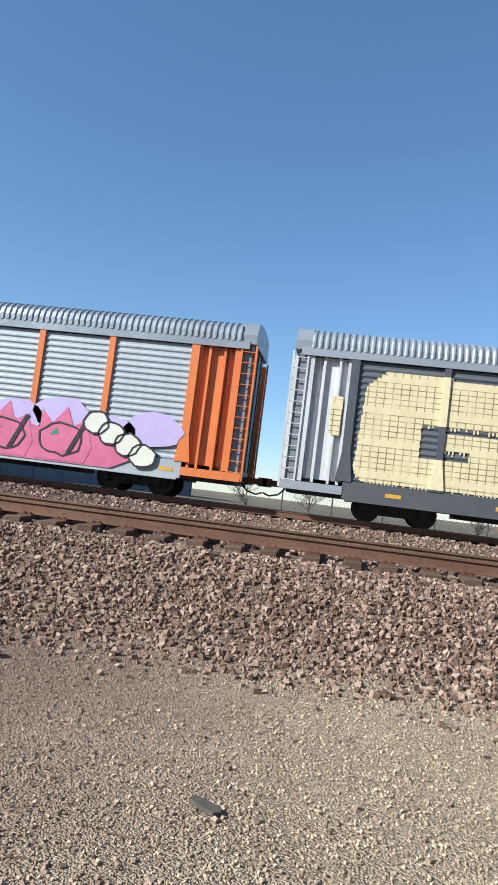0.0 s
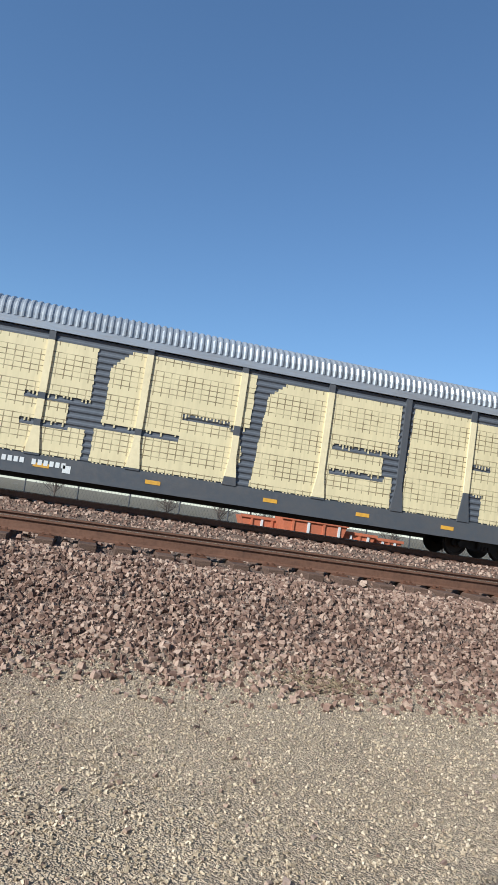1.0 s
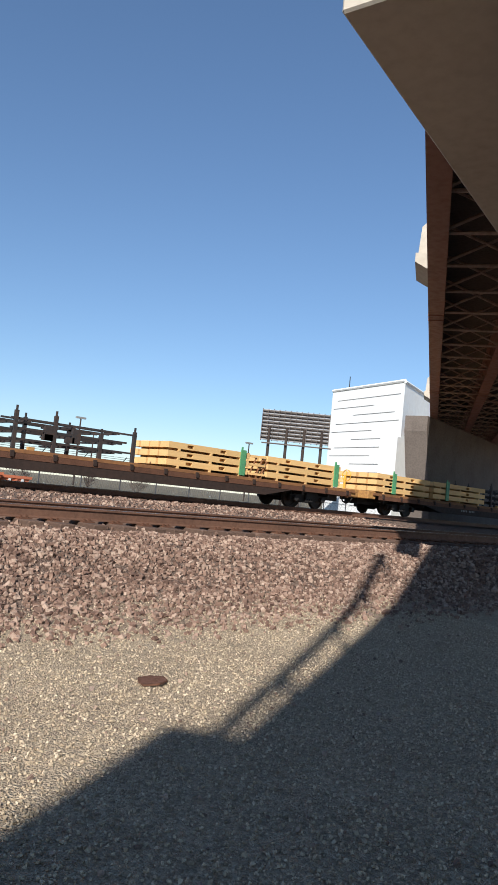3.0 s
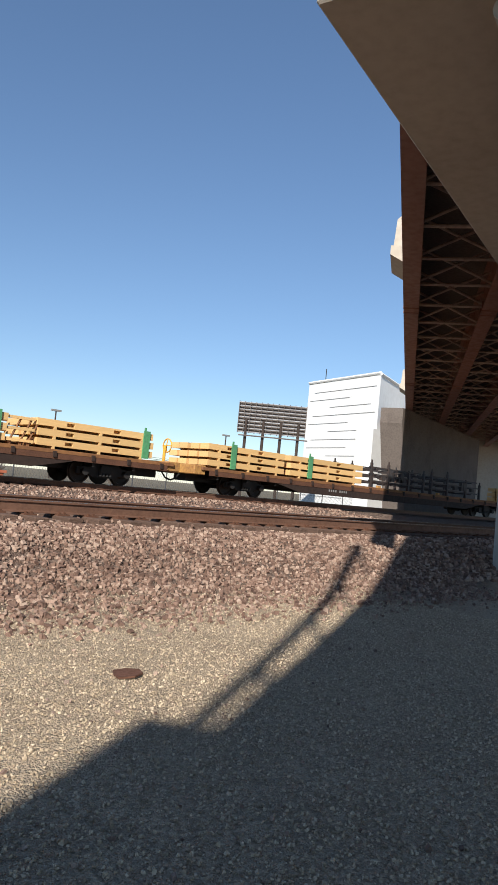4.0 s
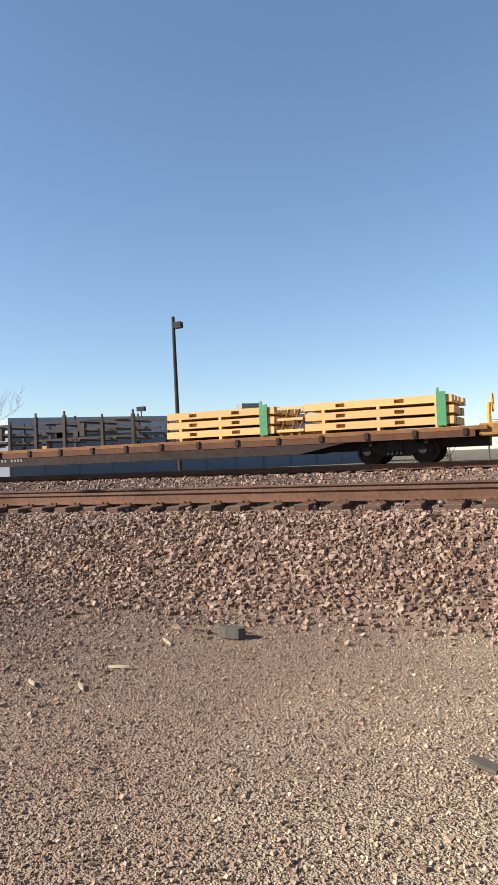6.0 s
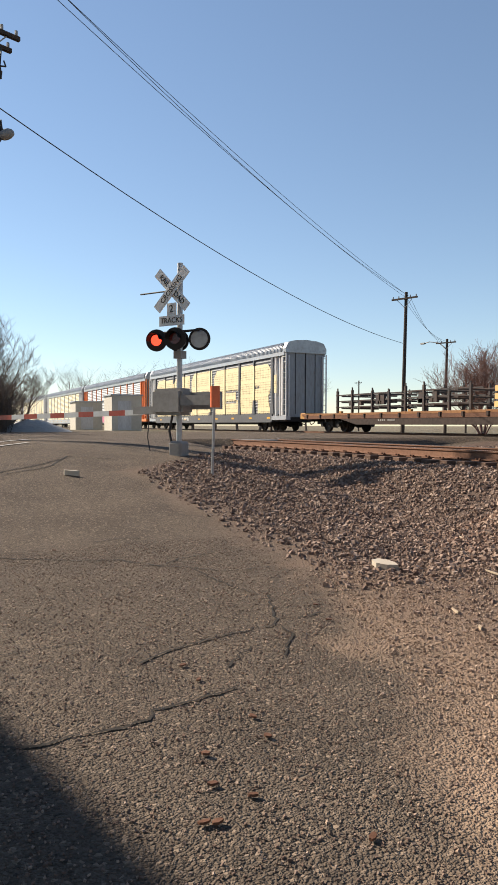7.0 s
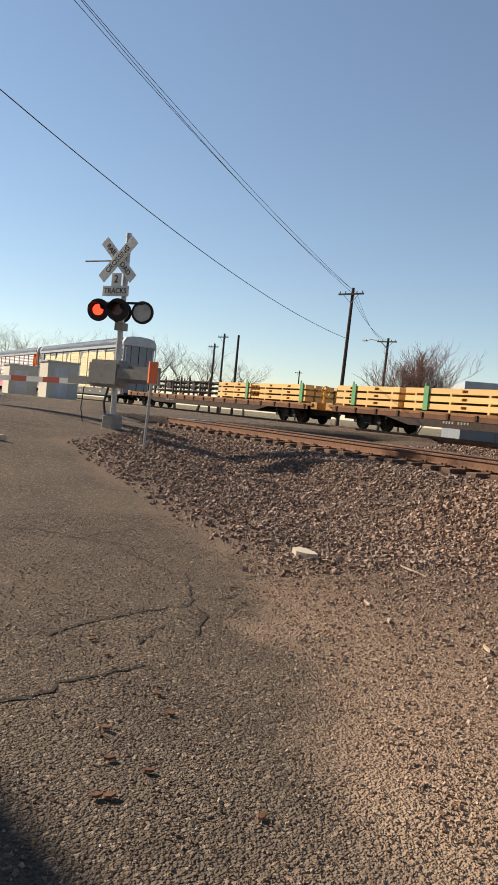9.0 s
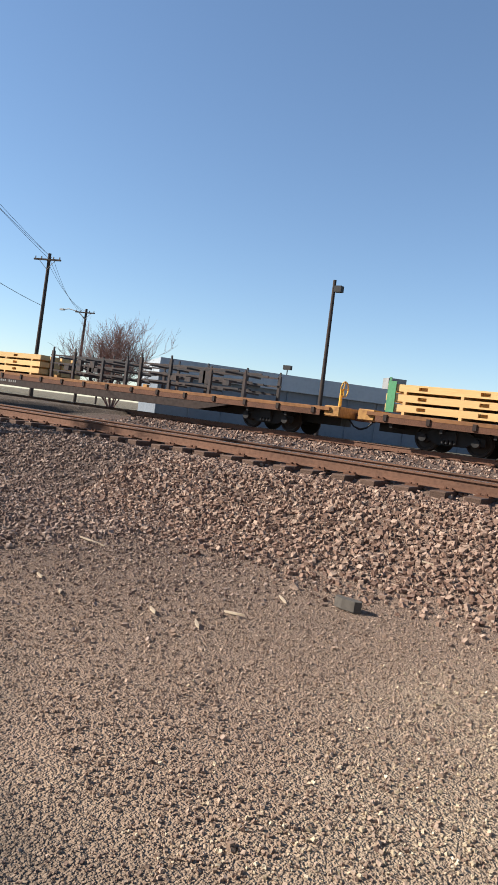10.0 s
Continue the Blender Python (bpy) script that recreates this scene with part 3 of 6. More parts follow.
def slab_letter(car, outline, holes=()):
    """One rolled-on letter: cream paint over the corrugated side, cut by the post gaps and with ragged lower edges."""
    rng = random.Random(int(outline[0][0] * 100))
    bm = bmesh.new()
    zs = []
    z = 1.20
    while z < 4.80:
        zs.append(z)
        z += 0.10
    for z0 in zs:
        zc = z0 + 0.05
        for x0, x1 in spans(outline, zc):
            cuts = [(x0, x1)]
            for h0, h1, g0, g1 in holes:
                if g0 <= zc <= g1:
                    nxt = []
                    for a, b in cuts:
                        if h1 <= a or h0 >= b:
                            nxt.append((a, b))
                        else:
                            if h0 > a:
                                nxt.append((a, h0))
                            if h1 < b:
                                nxt.append((h1, b))
                    cuts = nxt
            for a, b in cuts:
                if b - a > 0.05:
                    a2, b2 = a + rng.uniform(-0.02, 0.02), b + rng.uniform(-0.02, 0.02)
                    box(bm, a2, b2, -1.497, -1.485, z0, z0 + 0.1)
    # ragged drips under the lower edges
    x = min(p[0] for p in outline) + 0.1
    while x < max(p[0] for p in outline):
        for z in [q for q in zs if inside(outline, holes, x, q + 0.05) and not inside(outline, holes, x, q - 0.05)]:
            if rng.random() < 0.7:
                box(bm, x, x + 0.05, -1.497, -1.487, z - rng.uniform(0.04, 0.16), z + 0.01)
        x += 0.11
    part("painted_letter", bm, M["tag_cream"], car, "cream rolled-on graffiti letter")
    # the posts that cross the letter carry the same paint
    lo, hi = min(p[0] for p in outline), max(p[0] for p in outline)
    for px in POSTS[1:-1]:
        if lo < px < hi:
            runs = []
            for z0 in zs:
                if inside(outline, holes, px, z0 + 0.05):
                    if runs and abs(runs[-1][1] - z0) < 0.01:
                        runs[-1][1] = z0 + 0.1
                    else:
                        runs.append([z0, z0 + 0.1])
            for z0, z1 in runs:
                zz = sorted({z0, z1, min(max(2.0, z0), z1)})
                half = [0.104 + 0.12 * max(0.0, 2.0 - z) / 0.86 for z in zz]
                bm = bmesh.new()
                prism(bm, [(px - w, z) for w, z in zip(half, zz)] + [(px + w, z) for w, z in zip(half[::-1], zz[::-1])], "y", -1.552, -1.50)
                part("painted_post", bm, M["tag_post"], car)


def spans(outline, z):
    xs = []
    n = len(outline)
    for i in range(n):
        (x0, z0), (x1, z1) = outline[i], outline[(i + 1) % n]
        if (z0 <= z) != (z1 <= z):
            xs.append(x0 + (x1 - x0) * (z - z0) / (z1 - z0))
    xs.sort()
    return list(zip(xs[::2], xs[1::2]))


def inside(outline, holes, x, z):
    if any(h0 < x < h1 and g0 < z < g1 for h0, h1, g0, g1 in holes):
        return False
    return any(a < x < b for a, b in spans(outline, z))


GREY_CAR = autorack("charcoal autorack car with huge cream block-letter graffiti", M["char"], M["panel_grey"], M["white"], M["char"], M["cardoor"])
# G, E, S, E, R
slab_letter(GREY_CAR, [(2.25, 1.5), (2.5, 1.25), (6.85, 1.25), (6.95, 2.35), (6.6, 2.75), (6.85, 3.0), (6.85, 4.5), (3.0, 4.6), (2.4, 4.1)], [(4.15, 4.85, 2.15, 3.15), (4.85, 5.6, 2.15, 2.4), (4.85, 7.0, 2.95, 3.15)])
slab_letter(GREY_CAR, [(7.0, 1.25), (11.2, 1.25), (11.2, 2.1), (10.6, 2.1), (10.6, 2.85), (11.2, 2.95), (11.2, 4.55), (7.9, 4.6), (7.15, 4.1)], [(9.3, 10.7, 2.0, 2.2), (9.3, 11.2, 2.85, 3.05)])
slab_letter(GREY_CAR, [(11.45, 1.25), (15.7, 1.25), (16.0, 2.1), (15.9, 2.6), (15.4, 2.95), (16.15, 3.0), (16.15, 4.65), (12.2, 4.65), (11.65, 4.1), (11.65, 2.5), (11.45, 2.2)], [(11.4, 14.0, 2.25, 2.45), (14.0, 15.5, 2.95, 3.12)])
slab_letter(GREY_CAR, [(16.4, 1.25), (21.1, 1.25), (21.1, 2.15), (20.7, 2.2), (20.7, 2.85), (21.15, 3.0), (21.15, 4.55), (17.2, 4.6), (16.6, 4.1)], [(18.9, 20.8, 2.05, 2.25), (18.9, 21.2, 2.8, 3.0)])
slab_letter(GREY_CAR, [(21.5, 1.25), (26.3, 1.25), (26.0, 1.9), (25.9, 2.4), (26.45, 3.0), (26.45, 4.0), (25.8, 4.5), (21.6, 4.6)], [(23.8, 24.6, 2.9, 3.12), (23.65, 24.35, 1.2, 2.1)])
boxes("reporting_mark", M["signwhite"], GREY_CAR, [(9.0 + k * 0.17, 9.12 + k * 0.17, -1.53, -1.524, 0.86, 1.02) for k in (0, 1, 2, 3, 5, 6, 7, 8, 9, 10)], "row of plain white stencilled marks")
boxes("stencil_plate", M["signwhite"], GREY_CAR, [(10.75, 10.98, -1.53, -1.524, 0.74, 0.96)])
for x in (1.40, CAR_L - 1.74):
    boxes("letter_smear", M["tag_cream"], GREY_CAR, [(x, x + 0.34, -1.50, -1.495, 2.5, 3.7)], "cream paint over the end stiffener")

ORANGE_CAR = autorack("galvanised autorack car with orange posts and pink graffiti", M["orange"], M["panel_silver"], M["orange"], M["panel_silver"], M["cardoor"])
M["pink"] = paint("pink_spray", (0.62, 0.16, 0.27), (0.42, 0.08, 0.16), 0.5, 0, 1.2, 6.0, 0.5)
M["lilac"] = paint("lilac_spray", (0.52, 0.42, 0.66), (0.40, 0.30, 0.52), 0.5, 0, 1.2, 6.0, 0.4)
M["cream"] = paint("pale_cream_spray", (0.72, 0.69, 0.58), (0.58, 0.55, 0.46), 0.5, 0, 1.2, 6.0, 0.3)
M["ink"] = paint("black_spray", (0.03, 0.025, 0.03), (0.05, 0.04, 0.04), 0.5)
M["tealgreen"] = paint("green_spray", (0.06, 0.28, 0.16), (0.05, 0.18, 0.12), 0.5)


def sprayed(name, mat, outline, y, label=""):
    bm = bmesh.new()
    prism(bm, outline, "y", y, y + 0.006)
    part(name, bm, mat, ORANGE_CAR, label)


def blob(cx, cz, rx, rz, seed, n=18):
    rng = random.Random(seed)
    return [(cx + rx * math.cos(k * math.tau / n) * rng.uniform(0.9, 1.1), cz + rz * math.sin(k * math.tau / n) * rng.uniform(0.9, 1.1)) for k in range(n)]


def ring_stroke(cx, cz, rx, rz, seed, y, w=0.03):
    pts = blob(cx, cz, rx, rz, seed)
    bm = bmesh.new()
    n = len(pts)
    rows = []
    for x, z in pts:
        d = Vector((x - cx, z - cz)).normalized() * w
        rows.append([bm.verts.new(q) for q in ((x - d.x, y, z - d.y), (x + d.x, y, z + d.y), (x + d.x, y + 0.004, z + d.y), (x - d.x, y + 0.004, z - d.y))])
    for k in range(n):
        a, b = rows[k], rows[(k + 1) % n]
        for i in range(4):
            bm.faces.new((a[i], a[(i + 1) % 4], b[(i + 1) % 4], b[i]))
    part("spray_stroke", bm, M["ink"], ORANGE_CAR)


sprayed("spray_ground", M["pink"], [(0.6, 0.66), (24.2, 0.66), (24.9, 1.0), (24.0, 1.75), (22.6, 1.5), (20.5, 2.0), (18.3, 1.7), (15.5, 1.9), (12.0, 1.6), (8.0, 1.9), (4.0, 1.6), (0.8, 1.9)], -1.5615, "pink sprayed ground colour")
for k in range(7):
    sprayed("spray_halo", M["lilac"], blob(16.2 + k * 1.55, 2.0 + 0.25 * math.sin(k * 2.1), 0.95, 0.55, k), -1.556, "lilac spray cloud")
for k in range(4):
    x = 15.6 + k * 2.0
    sprayed("spray_letter", M["pink"], [(x, 0.72), (x + 1.75, 0.70), (x + 1.95, 1.2), (x + 1.7, 2.1), (x + 1.25, 1.85), (x + 1.0, 2.45), (x + 0.55, 1.9), (x + 0.15, 2.3), (x + 0.12, 1.4)], -1.565 - 0.002 * k, "jagged pink graffiti letter")
    sprayed("spray_accent", M["tealgreen"], [(x + 0.5, 1.5), (x + 0.8, 1.55), (x + 0.7, 1.75)], -1.580)
    ring_stroke(x + 0.9, 1.4, 0.75, 0.5, 40 + k, -1.584)
    sprayed("spray_slash", M["ink"], [(x + 1.1, 0.95), (x + 1.25, 0.95), (x + 1.75, 2.05), (x + 1.6, 2.05)], -1.588)
for k in range(4):
    cx, cz = 23.6 + 0.55 * k, 2.05 - 0.30 * k
    sprayed("spray_bubble", M["cream"], blob(cx, cz, 0.42, 0.36, 60 + k), -1.592 - 0.002 * k, "pale bubble graffiti shape")
    ring_stroke(cx, cz, 0.42, 0.36, 60 + k, -1.604)

RED_CAR = autorack("galvanised autorack car with pale cream side panels", M["white"], M["panel_cream"], M["white"], M["silver"], M["cardoor"])
for car, x in ((GREY_CAR, -2.32), (ORANGE_CAR, -31.85), (RED_CAR, -61.35)):
    MOVING.append((car, x, FAR_Y, FAR_Z))
for k in range(1, 4):
    MOVING.append((copy_car(RED_CAR), -61.35 - 29.5 * k, FAR_Y, FAR_Z))


FLAT_L = 27.2


def flatcar(label):
    car = thing("flatcar", label, "freight car", group="flatcars of the train")
    boxes("deck", M["deck"], car, [(0.35, FLAT_L - 0.35, -1.48, 1.48, 0.93, 1.06)], "rusty ochre deck", 0.01)
    bm = bmesh.new()
    for y in (-1.50, 1.42):
        prism(bm, [(0.9, 0.93), (0.9, 0.78), (4.6, 0.74), (6.2, 0.42), (FLAT_L - 6.2, 0.42), (FLAT_L - 4.6, 0.74), (FLAT_L - 0.9, 0.78), (FLAT_L - 0.9, 0.93)], "y", y, y + 0.08)
    part("side_sill", bm, M["frame"], car, "brown fishbelly side sill")
    for y0, y1 in ((-1.515, -1.502), (1.502, 1.515)):
        boxes("edge_channel", M["rust"], car, [(0.7, FLAT_L - 0.7, y0, y1, 0.74, 0.93)], "rust-brown edge channel")
    boxes("centre_sill", M["black"], car, [(0.4, FLAT_L - 0.4, -0.4, 0.4, 0.45, 0.93)] + [(k * 1.7 + 1.2, k * 1.7 + 1.3, -1.42, 1.42, 0.6, 0.93) for k in range(15)])
    for a, b in ((0.0, 0.6), (FLAT_L - 0.6, FLAT_L)):
        boxes("end_sill", M["ochre"], car, [(a, b, -1.40, 1.40, 0.74, 1.12)], "rust-streaked yellow end sill", 0.03)
    bm = bmesh.new()
    box(bm, 0, 0.12, -0.04, 0.04, 0.80, 1.0)
    pocket = mesh_of(bm, "stake_pocket", M["frame"])
    for k in range(18):
        for y in (-1.52, 1.52):
            ob = new("stake_pocket", pocket)
            ob.parent = car
            ob.location = (1.0 + k * 1.48, y, 0)
    boxes("reporting_mark", M["boxgrey"], car, [(8.2 + k * 0.16, 8.29 + k * 0.16, -1.508, -1.502, 0.60, 0.70) for k in (0, 1, 2, 3, 5, 6, 7, 8)], "plain pale stencilled marks")
    for x in (6.0, 15.5, 20.8):
        boxes("reflector", M["yellow"], car, [(x, x + 0.45, -1.512, -1.505, 0.80, 0.90)])
    add_truck(car, 3.15)
    add_truck(car, FLAT_L - 3.15)
    add_coupler(car, 0.1, -1)
    add_coupler(car, FLAT_L - 0.1, 1)
    bm = bmesh.new()
    rod(bm, (FLAT_L - 0.35, -0.75, 1.1), (FLAT_L - 0.35, -0.75, 1.75), 0.06, 8)
    seg = 18
    for k in range(seg):
        a, b = k * math.tau / seg, (k + 1) * math.tau / seg
        rod(bm, (FLAT_L - 0.24, -0.75 + 0.27 * math.cos(a), 1.75 + 0.27 * math.sin(a)), (FLAT_L - 0.24, -0.75 + 0.27 * math.cos(b), 1.75 + 0.27 * math.sin(b)), 0.025, 6)
    for k in range(4):
        a = k * math.tau / 4
        rod(bm, (FLAT_L - 0.28, -0.75, 1.75), (FLAT_L - 0.24, -0.75 + 0.27 * math.cos(a), 1.75 + 0.27 * math.sin(a)), 0.02, 6)
    part("brake_wheel", bm, M["yellow"], car, "yellow hand brake wheel on its stand")
    return car


def timber_stack(length, plate):
    """Three layers of long yellow beams on bearers, with dark lifting slots."""
    st = thing("timber_stack", "stack of pale yellow slotted beams with green plate", "timber stack", group="yellow beam stacks on the flatcars")
    rng = random.Random(int(length * 10))
    for layer in range(3):
        z = 0.10 + layer * 0.33
        for k in range(4):
            y = -1.30 + k * 0.68
            d = rng.uniform(-0.05, 0.05)
            bm = bmesh.new()
            slots = [(length * q, length * q + 0.30) for q in (0.22, 0.62)]
            xs = [d] + [v for s in slots for v in s] + [length + d]
            for a, b in zip(xs[::2], xs[1::2]):
                box(bm, a, b, y, y + 0.56, z, z + 0.235)
            for a, b in slots:
                box(bm, a, b, y, y + 0.56, z, z + 0.06)
                box(bm, a, b, y, y + 0.56, z + 0.175, z + 0.235)
                box(bm, a, b, y + 0.20, y + 0.36, z + 0.06, z + 0.175)
            part("beam", bm, M["timber"], st)
        for q in (0.12, 0.5, 0.88):
            boxes("bearer", M["timber"], st, [(length * q, length * q + 0.10, -1.3, 1.28, z - 0.10, z)])
    boxes("end_plate", M["green"], st, [(plate, plate + 0.28, -1.36, -1.31, 0.05, 1.08), (plate + 0.02, plate + 0.09, -1.36, -1.31, 1.08, 1.2)], "green steel end plate")
    return st


def brace_frame(length):
    st = thing("timber_brace", "open rust-orange and timber bracing between beam stacks", "bracing")
    for z in (0.12, 0.5, 0.86):
        boxes("brace_bar", M["timber"], st, [(0, length, -1.25, -1.12, z, z + 0.09)])
        boxes("brace_bar", M["deck"], st, [(0, length, 0.9, 1.02, z, z + 0.09)])
    bm = bmesh.new()
    for x in (0.1, length * 0.5, length - 0.2):
        box(bm, x, x + 0.09, -1.2, 1.0, 0.0, 0.12)
        rod(bm, (x, -1.18, 0.05), (x + 0.4, -1.18, 0.95), 0.035, 6)
    part("diagonal", bm, M["deck"], st)
    return st


def steel_rack(length, seed):
    st = thing("steel_rack", "dark steel pipe rack frame on a flatcar", "steel rack", group="dark steel racks on the flatcars")
    rng = random.Random(seed)
    for x in (0.0, length * 0.30, length * 0.68, length - 0.12):
        for y in (-1.28, 1.16):
            top = 1.25 if x in (0.0, length * 0.30) else rng.uniform(0.85, 1.2)
            bm = bmesh.new()
            box(bm, x, x + 0.12, y, y + 0.12, 0.0, top)
            box(bm, x + 0.03, x + 0.09, y + 0.03, y + 0.09, top, top + 0.16)
            part("post", bm, M["rack"], st)
    for z in (0.30, 0.64, 0.98):
        for y in (-1.24, -0.4, 0.4, 1.16):
            bm = bmesh.new()
            d = rng.uniform(-0.02, 0.02)
            box(bm, -0.1 if z < 1 else 0.1, length * rng.uniform(0.92, 1.02), y, y + 0.06, z + d, z + d + 0.065)
            part("bar", bm, M["rack"], st)
        for q in (0.1, 0.45, 0.8):
            boxes("cross_bar", M["rack"], st, [(length * q, length * q + 0.1, -1.25, 1.25, z - 0.07, z)])
    for k in range(5):
        x = rng.uniform(0.2, length - 0.6)
        boxes("clamp", M["rack"], st, [(x, x + 0.3, -1.27, -1.1, 0.40, 0.9 if k % 2 else 0.6)])
    boxes("chock", M["ochre"], st, [(0.5, 0.72, -1.42, -1.28, 0.0, 0.11)], "small ochre chock")
    return st


FLATS = [27.76, 55.67, 83.58]
base_flat = flatcar("rusty ochre flatcar loaded with racks and yellow beams")
for i, x in enumerate(FLATS):
    f = base_flat if i == 0 else copy_car(base_flat)
    MOVING.append((f, x, FAR_Y, FAR_Z))
LOADS = [(0, "rack", 3.9, 4.9), (0, "rack", 10.0, 4.6), (0, "beam", 16.0, 4.1), (0, "brace", 20.15, 0.95), (0, "beam", 21.2, 4.7),
         (1, "beam", 0.75, 4.5), (1, "beam", 5.6, 5.3), (1, "rack", 11.7, 5.0), (1, "rack", 17.4, 5.6),
         (2, "beam", 0.9, 5.0), (2, "beam", 6.6, 4.6), (2, "rack", 12.4, 5.0), (2, "rack", 18.2, 5.2)]
for i, (car, what, off, length) in enumerate(LOADS):
    if what == "rack":
        ob = steel_rack(length, i)
    elif what == "beam":
        ob = timber_stack(length, (length - 0.5) if car == 0 else (1.2 if car == 1 else 0.05))
    else:
        ob = brace_frame(length)
    MOVING.append((ob, FLATS[car] + off, FAR_Y, FAR_Z + 1.06))


def motions():
    for ob, x, y, z in MOVING:
        walk(ob, [(t, pose(x - SPEED * t, y, z)) for t in (0.0, 2.5, 5.0, 7.5, 10.0)])
    n = 150
    for w, d in TURNING:
        walk(w, [(10.0 * k / n, pose(d, 0, WHEEL_R, 0, -math.degrees(SPEED * 10.0 * k / n / WHEEL_R) % 360, 0)) for k in range(n + 1)])


# ---- road bridge over the tracks ----
BR = Matrix.Translation((9.86, 6.78, 0)) @ Matrix.Rotation(math.atan2(20.14, 30.26), 4, "Z")   # x along the girders, y to their left
CAP = Matrix.Translation((5.56, 5.17, 0)) @ Matrix.Rotation(math.atan2(0.255, 0.967), 4, "Z")     # x along the pier cap, y to its left
G_BOT = 8.05
# outer edges of the approach spans, which bend away behind: start, end, on the ground plan
APPROACH = [((-73.8, -21.45), (-16.21, -8.61)), ((-16.21, -8.61), (-10.72, -5.55)), ((-14.0, -7.88), (5.6, 2.83))]


def build_bridge():
    br = thing("road_bridge", "steel girder road bridge with beige concrete piers", "bridge", kind="structure")
    for k in range(5):
        y = -2.5 * k
        for a, b in ((-9.0, -2.0), (-2.0, 12.0), (12.0, 27.0), (27.0, 62.0)):
            bm = bmesh.new()
            box(bm, a, b, y - 0.25, y + 0.25, G_BOT, G_BOT + 0.045, BR)
            box(bm, a, b, y - 0.02, y + 0.02, G_BOT + 0.045, G_BOT + 1.6, BR)
            box(bm, a, b, y - 0.2, y + 0.2, G_BOT + 1.56, G_BOT + 1.6, BR)
            part("girder", bm, M["girder"], br, "red-brown steel plate girder")
        bm = bmesh.new()
        for a in (-2.0, 12.0, 27.0):
            for q in (-0.3, 0.3):
                box(bm, a + q - 0.02, a + q + 0.02, y - 0.26, y + 0.26, G_BOT - 0.03, G_BOT + 0.3, BR)
        part("splice_plate", bm, M["girder"], br)
    for k in range(26):
        x = 0.5 + k * 2.3
        for j in range(4):
            y0, y1 = -2.5 * j, -2.5 * (j + 1)
            bm = bmesh.new()
            za, zb = G_BOT + 0.2, G_BOT + 1.4
            rod(bm, BR @ Vector((x, y0, za)), BR @ Vector((x, y1, za)), 0.05, 6)
            rod(bm, BR @ Vector((x, y0, za)), BR @ Vector((x, y1, zb)), 0.045, 6)
            rod(bm, BR @ Vector((x, y0, zb)), BR @ Vector((x, y1, za)), 0.045, 6)
            part("cross_brace", bm, M["brace"], br)
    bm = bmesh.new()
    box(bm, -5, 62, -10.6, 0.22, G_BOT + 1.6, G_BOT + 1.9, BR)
    part("deck_slab", bm, M["deckunder_shade"], br, "dark concrete deck slab")
    for y0, y1 in ((-0.08, 0.22), (-10.6, -10.3)):
        bm = bmesh.new()
        prism(bm, [(-5, G_BOT + 1.9), (62, G_BOT + 1.9), (62, G_BOT + 2.75), (-5, G_BOT + 2.75)], "y", y0, y1)
        for v in bm.verts:
            v.co = BR @ v.co
        part("parapet", bm, M["concrete"], br, "pale concrete parapet")
    for x in (12.5, 40.0):
        bm = bmesh.new()
        prism(bm, [(0.1, G_BOT + 1.45), (0.3, G_BOT + 1.45), (0.82, G_BOT + 1.75), (0.82, G_BOT + 2.05), (0.1, G_BOT + 2.05)], "x", x - 1.0, x + 1.0)
        prism(bm, [(0.1, G_BOT + 2.06), (0.74, G_BOT + 2.06), (0.68, G_BOT + 3.0), (0.42, G_BOT + 3.25), (0.30, G_BOT + 3.7), (0.1, G_BOT + 3.7)], "x", x - 0.85, x + 0.85)
        for v in bm.verts:
            v.co = BR @ v.co
        part("lamp_pedestal", bm, M["concrete"], br, "bulging concrete lamp pedestal")
    # near pier: cap skewed to the girders, standing on columns
    bm = bmesh.new()
    box(bm, 0.0, 24.0, -2.6, 0.0, 7.0, 8.04, CAP)
    bmesh.ops.bevel(bm, geom=list(bm.edges), offset=0.03, segments=1, affect="EDGES")
    cap = part("pier_cap", bm, M["concrete"], br, "beige concrete pier cap with chipped edge")
    for x in (9.8, 20.0):
        bm = bmesh.new()
        rod(bm, CAP @ Vector((x, -0.85, -0.3)), CAP @ Vector((x, -0.85, 7.05)), 0.62, 24)
        part("pier_column", bm, M["concrete"], br, smooth=False)
    bm = bmesh.new()
    rod(bm, CAP @ Vector((0.6, -1.95, 6.80)), CAP @ Vector((16, -1.95, 6.80)), 0.15, 14)
    rod(bm, CAP @ Vector((2.0, -1.95, 6.80)), CAP @ Vector((2.08, -1.95, 6.80)), 0.25, 18)
    part("drain_pipe", bm, M["hut"], br, "cream drain pipe with bolted flange")
    # far pier wall beyond the tracks; its shade is put into the dark colour
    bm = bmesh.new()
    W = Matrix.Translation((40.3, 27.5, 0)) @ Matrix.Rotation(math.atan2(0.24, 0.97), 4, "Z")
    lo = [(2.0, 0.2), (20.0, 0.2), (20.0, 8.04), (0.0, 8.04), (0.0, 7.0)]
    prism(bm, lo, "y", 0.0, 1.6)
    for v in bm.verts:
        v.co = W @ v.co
    part("pier_wall", bm, M["deckunder_shade"], br, "concrete pier wall with shade in its dark colour")
    # approach spans, which bend away behind
    for k, (e0, e1) in enumerate(APPROACH):
        m = Matrix.Translation((*e0, 0)) @ Matrix.Rotation(math.atan2(e1[1] - e0[1], e1[0] - e0[0]), 4, "Z")
        run = math.dist(e0, e1)
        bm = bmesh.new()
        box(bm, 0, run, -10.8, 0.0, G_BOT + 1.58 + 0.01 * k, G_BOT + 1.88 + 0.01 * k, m)
